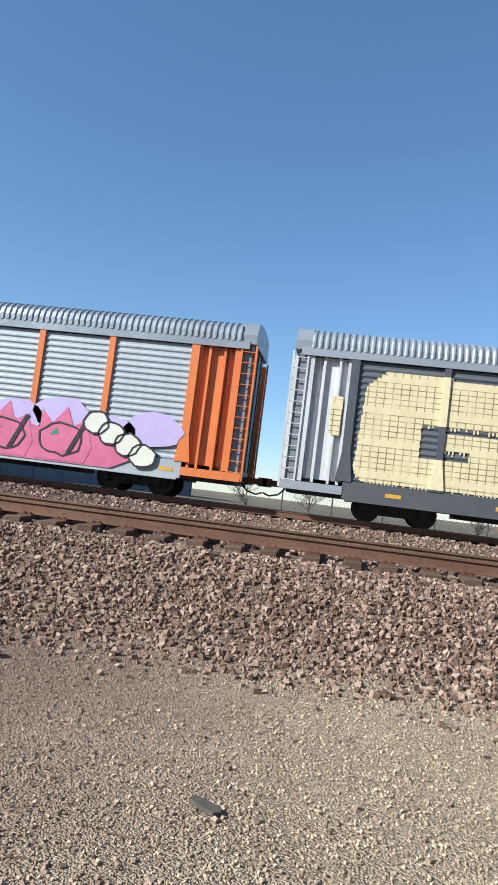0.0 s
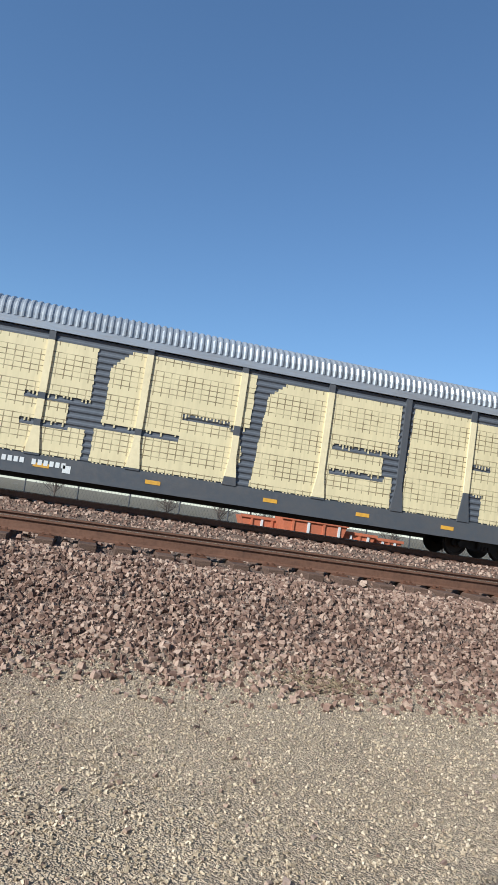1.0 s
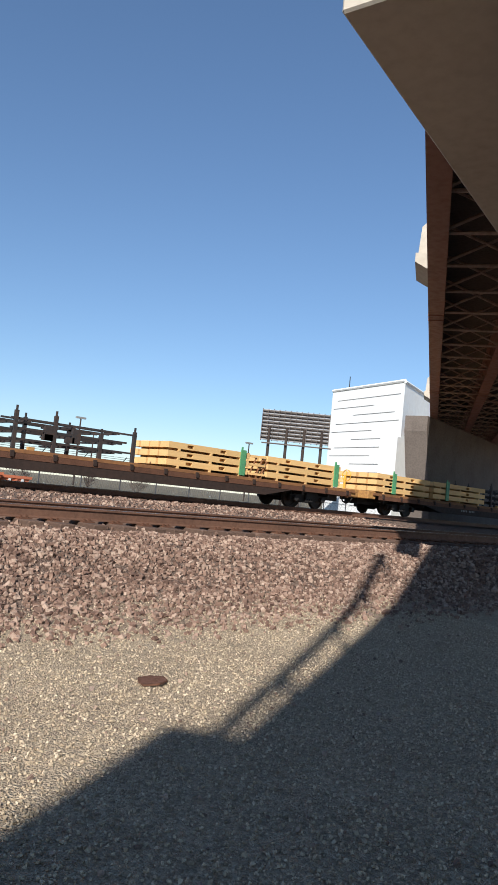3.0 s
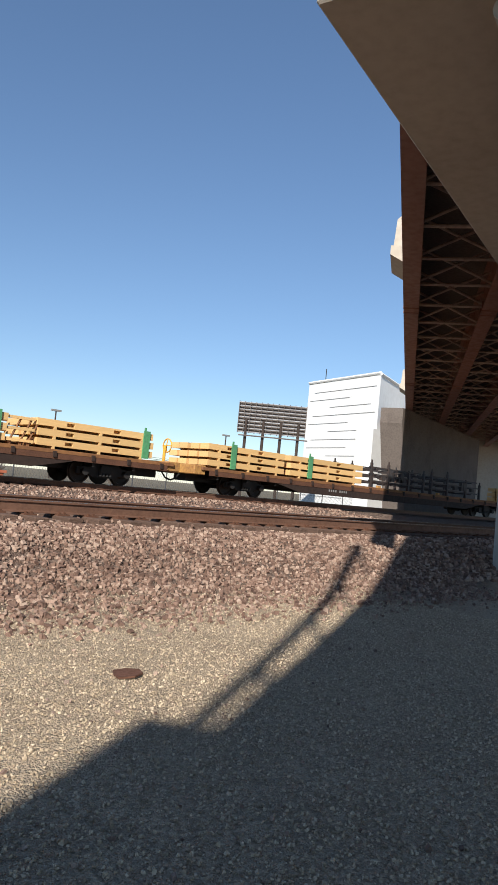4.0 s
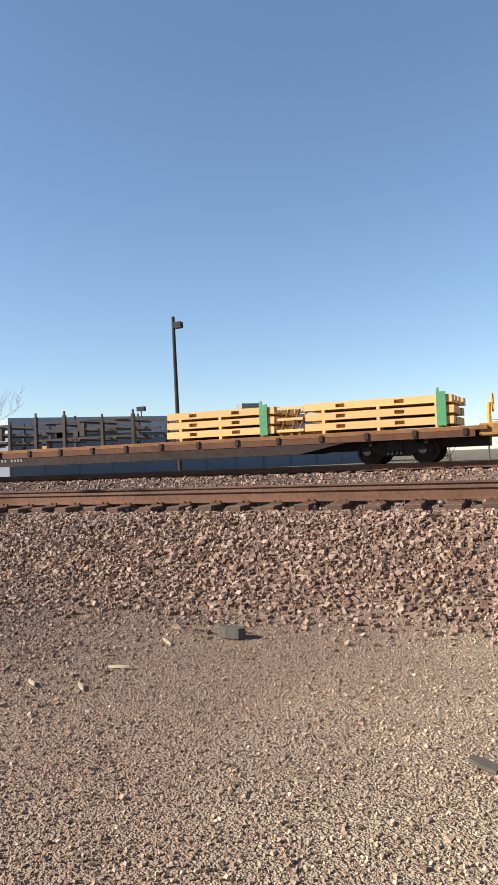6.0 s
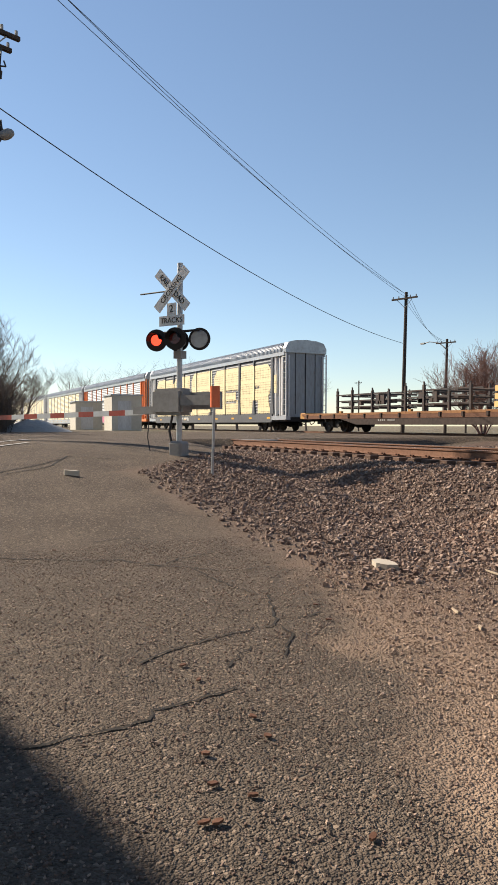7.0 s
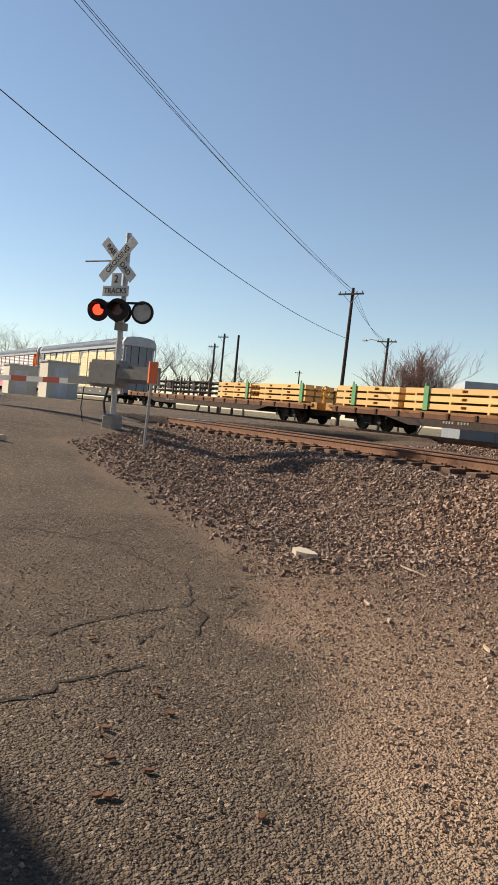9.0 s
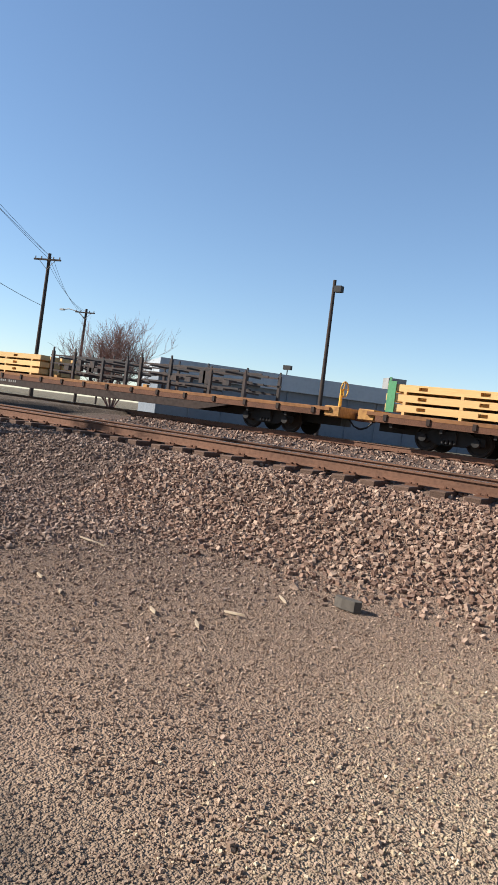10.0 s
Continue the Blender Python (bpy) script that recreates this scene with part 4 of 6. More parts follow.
        part("deck_slab", bm, M["deckunder_shade"], br)
        for y0, y1 in ((-0.3, 0.0), (-10.8, -10.5)):
            bm = bmesh.new()
            box(bm, 0, run, y0, y1, G_BOT + 1.9 + 0.01 * k, G_BOT + 2.75, m)
            part("parapet", bm, M["concrete"], br)
        for j in range(5):
            bm = bmesh.new()
            box(bm, 0.05, run - 0.05, -2.3 * j - 0.9, -2.3 * j - 0.5, G_BOT, G_BOT + 1.57, m)
            part("girder", bm, M["girder"], br)
        # added wall, out of view: blocks the sun that slips past this span's end
        if k == 1:
            bm = bmesh.new()
            box(bm, run - 0.3, run + 0.02, -0.95, -0.004, 6.8, G_BOT + 2.75, m)
            part("end_wall", bm, M["concrete"], br)
        if k == 0:
            for u in (8.0, 30.0, 50.0):
                for y in (-2.5, -8.0):
                    bm = bmesh.new()
                    rod(bm, m @ Vector((u, y, -0.3)), m @ Vector((u, y, G_BOT - 1.0)), 0.62, 20)
                    part("pier_column", bm, M["concrete"], br)
                bm = bmesh.new()
                box(bm, u - 0.8, u + 0.8, -10.7, -0.1, G_BOT - 1.05, G_BOT - 0.01, m)
                part("pier_cap", bm, M["concrete"], br)
            bm = bmesh.new()
            box(bm, -4, -0.05, -10.9, 0.1, -0.3, G_BOT + 2.0, m)
            part("abutment", bm, M["concrete"], br)
            # unseen thickening of the parapet, added to notch the shadow edge on the ground
            bm = bmesh.new()
            box(bm, run - 11.5, run - 5.1, 0.004, 0.38, G_BOT + 1.5, G_BOT + 2.76, m)
            part("lamp_pedestal", bm, M["concrete"], br)
    bm = bmesh.new()
    ra, rb, rz = Vector((-12.4, -7.07, 0)), Vector((-3.4, -1.56, 0)), G_BOT + 3.85
    rod(bm, ra + Vector((0, 0, rz)), rb + Vector((0, 0, rz)), 0.085, 8)
    for k in range(5):
        q = ra.lerp(rb, k / 4)
        rod(bm, q + Vector((0.1, -0.25, G_BOT + 2.7)), q + Vector((0, 0, rz)), 0.035, 6)
    part("handrail", bm, M["galv"], br, "steel handrail on the parapet")
    bm = bmesh.new()
    box(bm, 62, 66, -10.8, 0.6, -0.3, G_BOT + 2.0, BR)
    part("abutment", bm, M["concrete"], br)


build_bridge()


# ---- buildings and far things ----
def polar(az, d, z=0.0):
    """A place at d metres from the eye's foot, az degrees to the left of the track's normal."""
    return Vector((-d * math.sin(radians(az)), d * math.cos(radians(az)), z))


def wall_block(name, pts, z0, z1s, mat, parent, label=""):
    """A block on a ground outline with a top height at each corner."""
    bm = bmesh.new()
    lo = [bm.verts.new((p[0], p[1], z0)) for p in pts]
    hi = [bm.verts.new((p[0], p[1], z)) for p, z in zip(pts, z1s)]
    n = len(pts)
    for k in range(n):
        bm.faces.new((lo[k], lo[(k + 1) % n], hi[(k + 1) % n], hi[k]))
    bm.faces.new(hi)
    bm.faces.new(lo[::-1])
    return part(name, bm, mat, parent, label)


def build_white_building():
    b = thing("warehouse", "tall white clad industrial building with horizontal seams", "building")
    p1, p2, p3 = Vector((59.4, 53.6, 0)), Vector((56.4, 41.5, 0)), Vector((70.0, 46.3, 0))
    p4 = p1 + (p3 - p2)
    wall_block("wall", [p1, p2, p3, p4], 0.2, [14.2, 14.25, 13.9, 14.2], M["cladding"], b)
    wall_block("annex", [p2 + Vector((-0.9, 1.8, 0)), p2 + Vector((-1.3, -0.6, 0)), p3 + Vector((0.5, -3.2, 0)), p3 + Vector((0.5, 0.5, 0))], 0.2, [8.5, 8.5, 8.5, 8.5], M["cladding"], b, "lower white annex")
    d = (p2 - p1)
    nrm = Vector((-d.y, d.x, 0)).normalized()
    if nrm.x > 0:
        nrm = -nrm
    rng = random.Random(4)
    for k in range(14):
        z = 1.5 + k * 0.88
        a, c = (0.04, 0.62) if k % 3 == 0 else ((0.1, 0.96) if k % 3 == 1 else (0.35, 0.9))
        q0, q1 = p1 + d * a, p1 + d * c
        bm = bmesh.new()
        vs = [q0 + nrm * 0.004, q1 + nrm * 0.004, q1 + nrm * 0.05, q0 + nrm * 0.05]
        lo = [bm.verts.new((v.x, v.y, z)) for v in vs]
        hi = [bm.verts.new((v.x, v.y, z + 0.045)) for v in vs]
        for i in range(4):
            bm.faces.new((lo[i], lo[(i + 1) % 4], hi[(i + 1) % 4], hi[i]))
        bm.faces.new(hi)
        bm.faces.new(lo[::-1])
        part("seam", bm, M["line"], b)
    bm = bmesh.new()
    for a, c, z in ((p1, p2, 14.2), (p2, p3, 14.1)):
        rod(bm, (a.x, a.y, z), (c.x, c.y, z), 0.16, 6)
    part("roof_trim", bm, M["cladding"], b)
    bm = bmesh.new()
    rod(bm, (59.7, 51.5, 14.0), (59.7, 51.5, 15.8), 0.05, 6)
    part("antenna", bm, M["wire"], b)


def build_billboard():
    b = thing("billboard", "back of a weathered steel lattice billboard on posts", "billboard")
    c0, c1 = polar(-42.45, 66), polar(-47.95, 66)
    z0, z1 = 6.85, 9.65
    d = (c1 - c0)
    bm = bmesh.new()
    n = Vector((-d.y, d.x, 0)).normalized() * 0.25
    back = [c0 + n, c1 + n, c1 + n * 1.4, c0 + n * 1.4]
    lo = [bm.verts.new((v.x, v.y, z0)) for v in back]
    hi = [bm.verts.new((v.x, v.y, z1)) for v in back]
    for i in range(4):
        bm.faces.new((lo[i], lo[(i + 1) % 4], hi[(i + 1) % 4], hi[i]))
    part("panel", bm, M["billboard"], b, "brown panel back")
    for k in range(9):
        z = z0 + (z1 - z0) * k / 8
        bm = bmesh.new()
        rod(bm, (c0.x, c0.y, z), (c1.x, c1.y, z), 0.05, 6)
        part("stringer", bm, M["galv"], b)
    for k in range(13):
        q = c0 + d * (k / 12)
        bm = bmesh.new()
        rod(bm, (q.x, q.y, z0 - 0.1), (q.x, q.y, z1 + 0.1), 0.045, 6)
        part("upright", bm, M["billboard"], b)
    for k in (0.12, 0.38, 0.64, 0.9):
        q = c0 + d * k
        bm = bmesh.new()
        rod(bm, (q.x, q.y, 0.2), (q.x, q.y, z0 + 1.2), 0.14, 8)
        part("post", bm, M["pole"], b)
    bm = bmesh.new()
    rod(bm, (c0.x - 0.2, c0.y - 0.4, z0 - 0.35), (c1.x, c1.y - 0.4, z0 - 0.35), 0.07, 6)
    part("catwalk", bm, M["billboard"], b)


def build_shed():
    s = thing("shed", "long low blue-grey industrial shed with pale roof edge", "building")
    a, b = Vector((-52.9, 57.2, 0)), Vector((-20.7, 92.3, 0))
    back = Vector((-18, 16, 0))
    wall_block("wall", [a, b, b + back, a + back], 0.2, [5.0, 5.0, 5.0, 5.0], M["shed"], s)
    wall_block("roof", [a + Vector((0.3, -0.4, 0)), b + Vector((0.5, -0.3, 0)), b + back, a + back], 5.0, [6.8, 6.8, 7.4, 7.4], M["shedroof"], s, "pale grey sheet roof fascia")
    q = a + (b - a) * 0.56
    wall_block("roof_unit", [q, q + Vector((1.6, 1.5, 0)), q + Vector((0.2, 3.0, 0)), q + Vector((-1.4, 1.5, 0))], 6.7, [8.2] * 4, M["boxgrey"], s, "grey roof ventilation unit")
    bm = bmesh.new()
    q = a + (b - a) * 0.30
    rod(bm, (q.x, q.y, 6.8), (q.x, q.y, 7.5), 0.06, 6)
    box(bm, q.x - 0.5, q.x + 0.5, q.y - 0.2, q.y + 0.2, 7.4, 7.9)
    part("floodlight", bm, M["black"], s)
    for k in range(14):
        q = a + (b - a) * (k / 13)
        bm = bmesh.new()
        rod(bm, (q.x + 0.05, q.y - 0.05, 0.2), (q.x + 0.05, q.y - 0.05, 5.0), 0.07, 6)
        part("wall_rib", bm, M["shed"], s)


def utility_pole(name, label, base, top, r, arms=(), lean=(0, 0)):
    p = thing(name, label, "utility pole", group="poles along the railway")
    bm = bmesh.new()
    tip = Vector((base.x + lean[0], base.y + lean[1], top))
    rod(bm, (base.x, base.y, base.z - 0.3), tip, r, 12, r * 0.72)
    part("shaft", bm, M["pole"], p)
    for z, half, ang in arms:
        bm = bmesh.new()
        k = (z - base.z) / (top - base.z)
        c = Vector((base.x + lean[0] * k, base.y + lean[1] * k, z))
        m = Matrix.Translation(c) @ Matrix.Rotation(radians(ang), 4, "Z")
        box(bm, -half, half, -r - 0.12, -r, -0.06, 0.06, m)
        part("cross_arm", bm, M["pole"], p)
        bm = bmesh.new()
        for s in (-0.9, -0.45, 0.45, 0.9):
            rod(bm, m @ Vector((s * half, -r - 0.06, 0.06)), m @ Vector((s * half, -r - 0.06, 0.22)), 0.045, 6)
        for s in (-0.6, 0.6):
            rod(bm, m @ Vector((s * half, -r - 0.06, -0.05)), m @ Vector((0, -r - 0.02, -0.7)), 0.02, 5)
        part("insulators", bm, M["boxgrey"], p)
    return p


def cable(name, a, b, sag, r=0.012, n=18, label=""):
    ob = tagged(new(name), label or "thin black overhead cable", "cable", group="overhead cables", kind="structure")
    a, b = Vector(a), Vector(b)
    bm = bmesh.new()
    pts = [a.lerp(b, k / n) - Vector((0, 0, 4 * sag * (k / n) * (1 - k / n))) for k in range(n + 1)]
    for p, q in zip(pts, pts[1:]):
        rod(bm, p, q, r, 5)
    part("strand", bm, M["wire"], ob)


build_white_building()
build_billboard()
build_shed()

POLE = Vector((-22.41, 1.90, 1.08))
big = utility_pole("utility_pole", "tall dark utility pole with double cross arms and drop cables", POLE, 16.2, 0.20, [(15.5, 1.3, 110), (12.95, 1.0, 110), (12.8, 1.0, 290)], (0.0, -0.2))


def on_pole(side, z, out=0.0):
    """A place beside the tall pole: metres towards the railway, height, metres out towards the yard."""
    return Vector((POLE.x + 0.21 * out - 0.36 * side, POLE.y + side - 0.016 * (z - 1.0), z))


def pole_run(name, pts, r, label=""):
    bm = bmesh.new()
    for p, q in zip(pts, pts[1:]):
        rod(bm, on_pole(*p), on_pole(*q), r, 6)
    part(name, bm, M["wire"], big, label)


for z in (12.0, 10.32):
    pole_run("bracket", [(-0.52, z), (0.52, z - 0.02)], 0.04, "black conductor bracket")
    for sd in (-0.5, -0.34, 0.34, 0.5):
        bm = bmesh.new()
        rod(bm, on_pole(sd, z - 0.26), on_pole(sd, z - 0.05), 0.05, 8, 0.075)
        rod(bm, on_pole(sd, z - 0.05), on_pole(sd, z + 0.22), 0.05, 8, 0.02)
        part("insulator", bm, M["black"], big)
for pts in ([(-1.15, 12.25), (-0.95, 12.55), (-0.62, 12.5), (-0.50, 12.1), (-0.36, 11.6)],
            [(-0.50, 11.8), (-0.58, 11.2), (-0.66, 10.7), (-0.55, 10.2), (-0.40, 9.5), (-0.22, 8.75)],
            [(-0.34, 11.8), (-0.22, 11.3), (-0.26, 10.7), (-0.36, 10.3), (-0.30, 9.6), (-0.18, 8.75)],
            [(-0.46, 10.2), (-0.52, 9.7), (-0.32, 9.0), (-0.20, 8.7)],
            [(0.50, 11.8), (0.34, 11.2), (0.40, 10.8), (0.50, 10.3), (0.30, 9.6), (0.22, 9.0)],
            [(0.34, 13.8), (0.42, 12.9), (0.55, 12.6), (0.50, 12.1)],
            [(0.50, 12.1), (0.68, 12.15), (0.62, 12.3)]):
    pole_run("drop_cable", pts, 0.024, "looping black drop cable")
bm = bmesh.new()
rod(bm, on_pole(-0.22, 1.0, 0.4), on_pole(-0.22, 8.7, 0.4), 0.07, 8)
part("conduit", bm, M["boxgrey"], big, "grey riser conduit")
bm = bmesh.new()
rod(bm, on_pole(0.0, 7.95, 0.9), on_pole(0.0, 8.45, 0.9), 0.16, 8)
part("plate", bm, M["boxgrey"], big, "grey metal wrap plate")
bm = bmesh.new()
rod(bm, on_pole(0.0, 2.2, 0.3), on_pole(0.0, 2.75, 0.3), 0.27, 12)
part("band", bm, M["black"], big, "dark wrapped band")
pole_run("lamp_arm", [(0.05, 8.9, 0.5), (0.24, 9.5, 0.8), (0.50, 9.95, 1.0)], 0.032)
bm = bmesh.new()
lc = on_pole(0.62, 10.05, 1.1)
bmesh.ops.create_uvsphere(bm, u_segments=14, v_segments=8, radius=0.2)
for v in bm.verts:
    v.co = lc + Vector((v.co.x * 0.9, v.co.y * 1.15, v.co.z * 0.9 if v.co.z > 0 else v.co.z * 0.75)) + Vector((0, 0, 0.35 * v.co.y))
part("street_light", bm, M["boxgrey"], big, "small grey street light head", True)

FP = polar(52.5, 55, 0.6)
utility_pole("utility_pole", "dark wooden utility pole with cross arm behind the train", FP, 11.6, 0.16, [(11.1, 1.1, 20)], (0.35, 0))
SLP = polar(49.1, 75, 0.4)
slp = utility_pole("utility_pole", "dark pole with cross arm and arched street lamp", SLP, 10.4, 0.17, [(10.0, 1.1, 20)], (0.2, 0))
bm = bmesh.new()
pts = [SLP + Vector((0.1, 0, 9.0)), SLP + Vector((-0.8, -0.2, 9.7)), SLP + Vector((-1.9, -0.5, 9.9)), SLP + Vector((-2.6, -0.6, 9.8))]
for p, q in zip(pts, pts[1:]):
    rod(bm, p, q, 0.05, 6)
box(bm, pts[-1].x - 0.5, pts[-1].x + 0.1, pts[-1].y - 0.12, pts[-1].y + 0.12, pts[-1].z - 0.08, pts[-1].z + 0.08)
part("lamp_arm", bm, M["boxgrey"], slp, "arched lamp arm with cobra head")
LP = polar(29.75, 46, 0.4)
lp = utility_pole("light_pole", "slim wooden light pole with a floodlight head", LP, 11.0, 0.15, (), (-0.1, 0))
bm = bmesh.new()
box(bm, LP.x + 0.05, LP.x + 0.55, LP.y - 0.25, LP.y + 0.15, 10.2, 10.6)
rod(bm, (LP.x - 0.1, LP.y - 0.1, 10.5), (LP.x + 0.1, LP.y - 0.1, 10.4), 0.05, 6)
part("floodlight", bm, M["black"], lp)
for az, d, top in ((60.9, 80, 9.9), (62.0, 95, 11.5), (62.7, 100, 10.5), (47.4, 120, 11.0), (55.6, 150, 11.0)):
    utility_pole("utility_pole", "plain dark far utility pole", polar(az, d, 0.4), top, 0.17, [(top - 0.5, 0.9, 20)] if d > 90 else ())
for az, d, top in ((-12.6, 90, 9.8), (-15.8, 100, 9.2), (-27.9, 95, 9.3), (-29.0, 120, 9.0), (-41.5, 110, 9.5)):
    p = utility_pole("lamp_post", "thin grey far lamp post", polar(az, d, 0.3), top, 0.13)
    c = polar(az, d)
    boxes("lamp_head", M["boxgrey"], p, [(c.x - 0.7, c.x + 0.7, c.y - 0.15, c.y + 0.15, top - 0.1, top + 0.15)])

for dy, sag in ((0.3, 0.5), (1.1, 0.5), (1.2, 0.8)):
    cable("power_cable", on_pole(dy, 15.7), (FP.x + dy * 0.5, FP.y, 11.3), sag)
cable("power_cable", on_pole(0.1, 11.0), (FP.x, FP.y, 7.8), 0.9, 0.018)
for k in range(3):
    cable("power_cable", (FP.x + 0.4 * k, FP.y, 11.2), (SLP.x - 0.4 * k, SLP.y, 10.2), 0.6)
LEFT = Vector((-38.48, -2.11, 0.9))
utility_pole("utility_pole", "dark wooden utility pole among bare trees", LEFT, 10.1, 0.17, [(9.7, 1.0, 75)])
utility_pole("utility_pole", "short bare weathered pole stub by the thicket", Vector((-36.52, -0.16, 0.8)), 6.6, 0.16)
for k, (sd, h, z, sag) in enumerate(((-1.1, 12.3, 9.8, 2.2), (-0.5, 11.9, 9.8, 2.6), (-0.6, 10.6, 9.2, 0.5), (-0.5, 10.2, 7.6, 2.0), (-0.45, 9.9, 6.8, 1.9))):
    cable("power_cable", on_pole(sd, h), (LEFT.x + 0.3 * k, LEFT.y - 0.8 + 0.4 * k, z), sag, 0.014)
cable("power_cable", on_pole(-0.3, 15.7), (6, -14, 13.0), 0.8)
cable("power_cable", on_pole(-0.9, 15.7), (2, -16, 12.0), 0.8)


# ---- chain-link fence beyond the far track ----
def build_fence():
    f = thing("chain_link_fence", "tall chain-link fence topped with barbed wire", "fence", kind="structure")
    y, n = 43.0, 24
    for k in range(n):
        x = -4 + k * 3.05
        bm = bmesh.new()
        rod(bm, (x, y, 0.2), (x, y, 2.9), 0.045, 8)
        rod(bm, (x, y, 2.9), (x + 0.12, y - 0.3, 3.25), 0.03, 6)
        part("post", bm, M["fence"], f)
    bm = bmesh.new()
    for z in (2.85, 2.95, 3.08, 3.2):
        rod(bm, (-4, y - (z - 2.85) * 0.8, z), (-4 + 3.05 * (n - 1), y - (z - 2.85) * 0.8, z), 0.014 if z > 2.9 else 0.03, 5)
    part("rail", bm, M["fence"], f)
    bm = bmesh.new()
    for k in range(340):
        x = -4 + k * 0.2
        rod(bm, (x, y, 0.3), (x + 1.2, y, 2.85), 0.005, 3)
        rod(bm, (x + 1.2, y, 0.3), (x, y, 2.85), 0.005, 3)
    tagged(part("mesh", bm, M["fence"], f), kind="stuff")


build_fence()


# ---- trees ----
def bare_tree(label, base, height, spread_r, mat, seed, twigs=4, stems=1):
    tr = thing("bare_tree", label, "tree", group="bare winter trees")
    rng = random.Random(seed)
    limbs, fine = bmesh.new(), bmesh.new()

    def grow(p, d, length, r, level):
        segs = 3
        for _ in range(segs):
            d = (d + Vector((rng.gauss(0, 0.14), rng.gauss(0, 0.14), rng.gauss(0.05, 0.08)))).normalized()
            q = p + d * (length / segs)
            rod(limbs if level < 2 else fine, p, q, r, 6 if level < 2 else 3, r * 0.82)
            r *= 0.82
            p = q
            if level < twigs:
                for _ in range(rng.choice((1, 1, 2)) if level else 2):
                    a = rng.uniform(0, math.tau)
                    side = Vector((math.cos(a), math.sin(a), rng.uniform(0.1, 0.7))).normalized()
                    nd = (d * 0.55 + side * (0.75 * spread_r / height * 2)).normalized()
                    grow(p, nd, length * rng.uniform(0.55, 0.75), max(r * 0.55, 0.012), level + 1)
    for s in range(stems):
        lean = Vector((rng.gauss(0, 0.27), rng.gauss(0, 0.27), 1)) if stems > 1 else Vector((0, 0, 1))
        grow(Vector(base), lean.normalized(), height * 0.45, 0.022 * height / max(stems, 1) ** 0.4, 0)
    part("trunk", limbs, mat, tr)
    tagged(part("crown", fine, mat, tr, "crown of fine bare twigs"), kind="stuff")
    return tr


bare_tree("rounded reddish bare tree behind the train", polar(46.3, 70, 0.3), 8.8, 2.4, M["barkred"], 5, 4, 13)
for i, (az, d, h, w) in enumerate(((90.9, 44, 9.8, 5), (93.8, 47, 9.4, 5), (88.4, 50, 8.2, 4.5), (83.2, 60, 8.8, 3.8), (96.8, 46, 10, 5), (82.4, 75, 7.5, 4))):
    bare_tree("grey bare winter tree beside the road", polar(az, d, 0.8), h, w, M["bark"], 20 + i, 5)
for i, (az, d, h) in enumerate(((81.5, 150, 13), (79.0, 150, 14), (77.2, 140, 13), (75.6, 150, 13), (73.2, 150, 14), (70.6, 140, 14.5), (69.0, 140, 15), (67.2, 140, 14), (65.4, 130, 13), (63.6, 135, 14), (61.8, 130, 12), (59.8, 140, 12))):
    bare_tree("distant grey bare tree", polar(az, d, 0.4), h, 7, M["bark"], 50 + i, 4)


def build_brush():
    bm = bmesh.new()
    rng = random.Random(9)
    for _ in range(2600):
        az, d = rng.uniform(87.5, 99), rng.uniform(27, 46)
        p = polar(az, d, 0.9)
        h = rng.uniform(0.2, 0.9) if rng.random() < 0.8 else rng.uniform(1.0, 2.2)
        q = p + Vector((rng.gauss(0, 0.25), rng.gauss(0, 0.25), h))
        rod(bm, p, q, 0.014, 3, 0.004)
    tagged(part("dry_brush", bm, M["brush"]), "tangle of dry yellow grass and brush", "brush", kind="stuff")


build_brush()


def build_thicket():
    bm = bmesh.new()
    rng = random.Random(19)
    for _ in range(5200):
        az, d = rng.uniform(83.5, 99), rng.uniform(44, 62)
        p = polar(az, d, 0.7)
        h = rng.uniform(1.5, 4.6)
        mid = p + Vector((rng.gauss(0, 0.5), rng.gauss(0, 0.5), h * 0.6))
        rod(bm, p, mid, 0.03, 3, 0.018)
        for _k in range(3):
            rod(bm, mid, mid + Vector((rng.gauss(0, 0.7), rng.gauss(0, 0.7), h * rng.uniform(0.2, 0.5))), 0.018, 3, 0.006)
    tagged(part("thicket", bm, M["bark"]), "dense dark thicket of bare brushwood", "thicket", kind="stuff")


build_thicket()


# ---- yard beyond the far track ----
M["skip"] = paint("faded_red_orange_steel", (0.52, 0.16, 0.08), (0.34, 0.12, 0.07), 0.6, 0, 0.8, 6.0, 0.5)


def skip_box(az, d, length, h):
    s = thing("steel_skip", "low faded red-orange steel skip on the ground", "skip", group="steel skips in the yard")
    c = polar(az, d, 0.55)
    bm = bmesh.new()
    prism(bm, [(c.x - length / 2, c.z + h), (c.x - length / 2 + 0.35, c.z), (c.x + length / 2 - 0.35, c.z), (c.x + length / 2, c.z + h)], "y", c.y - 0.8, c.y + 0.8)
    part("body", bm, M["skip"], s)
    boxes("rim", M["skip"], s, [(c.x - length / 2 - 0.05, c.x + length / 2 + 0.05, c.y - 0.87, c.y - 0.80, c.z + h - 0.08, c.z + h + 0.06)])
    for k in range(4):
        x = c.x - length / 2 + 0.5 + k * (length - 1.0) / 3
        boxes("rib", M["signwhite"] if k % 2 else M["skip"], s, [(x, x + 0.12, c.y - 0.86, c.y - 0.80, c.z + 0.1, c.z + h - 0.1)])


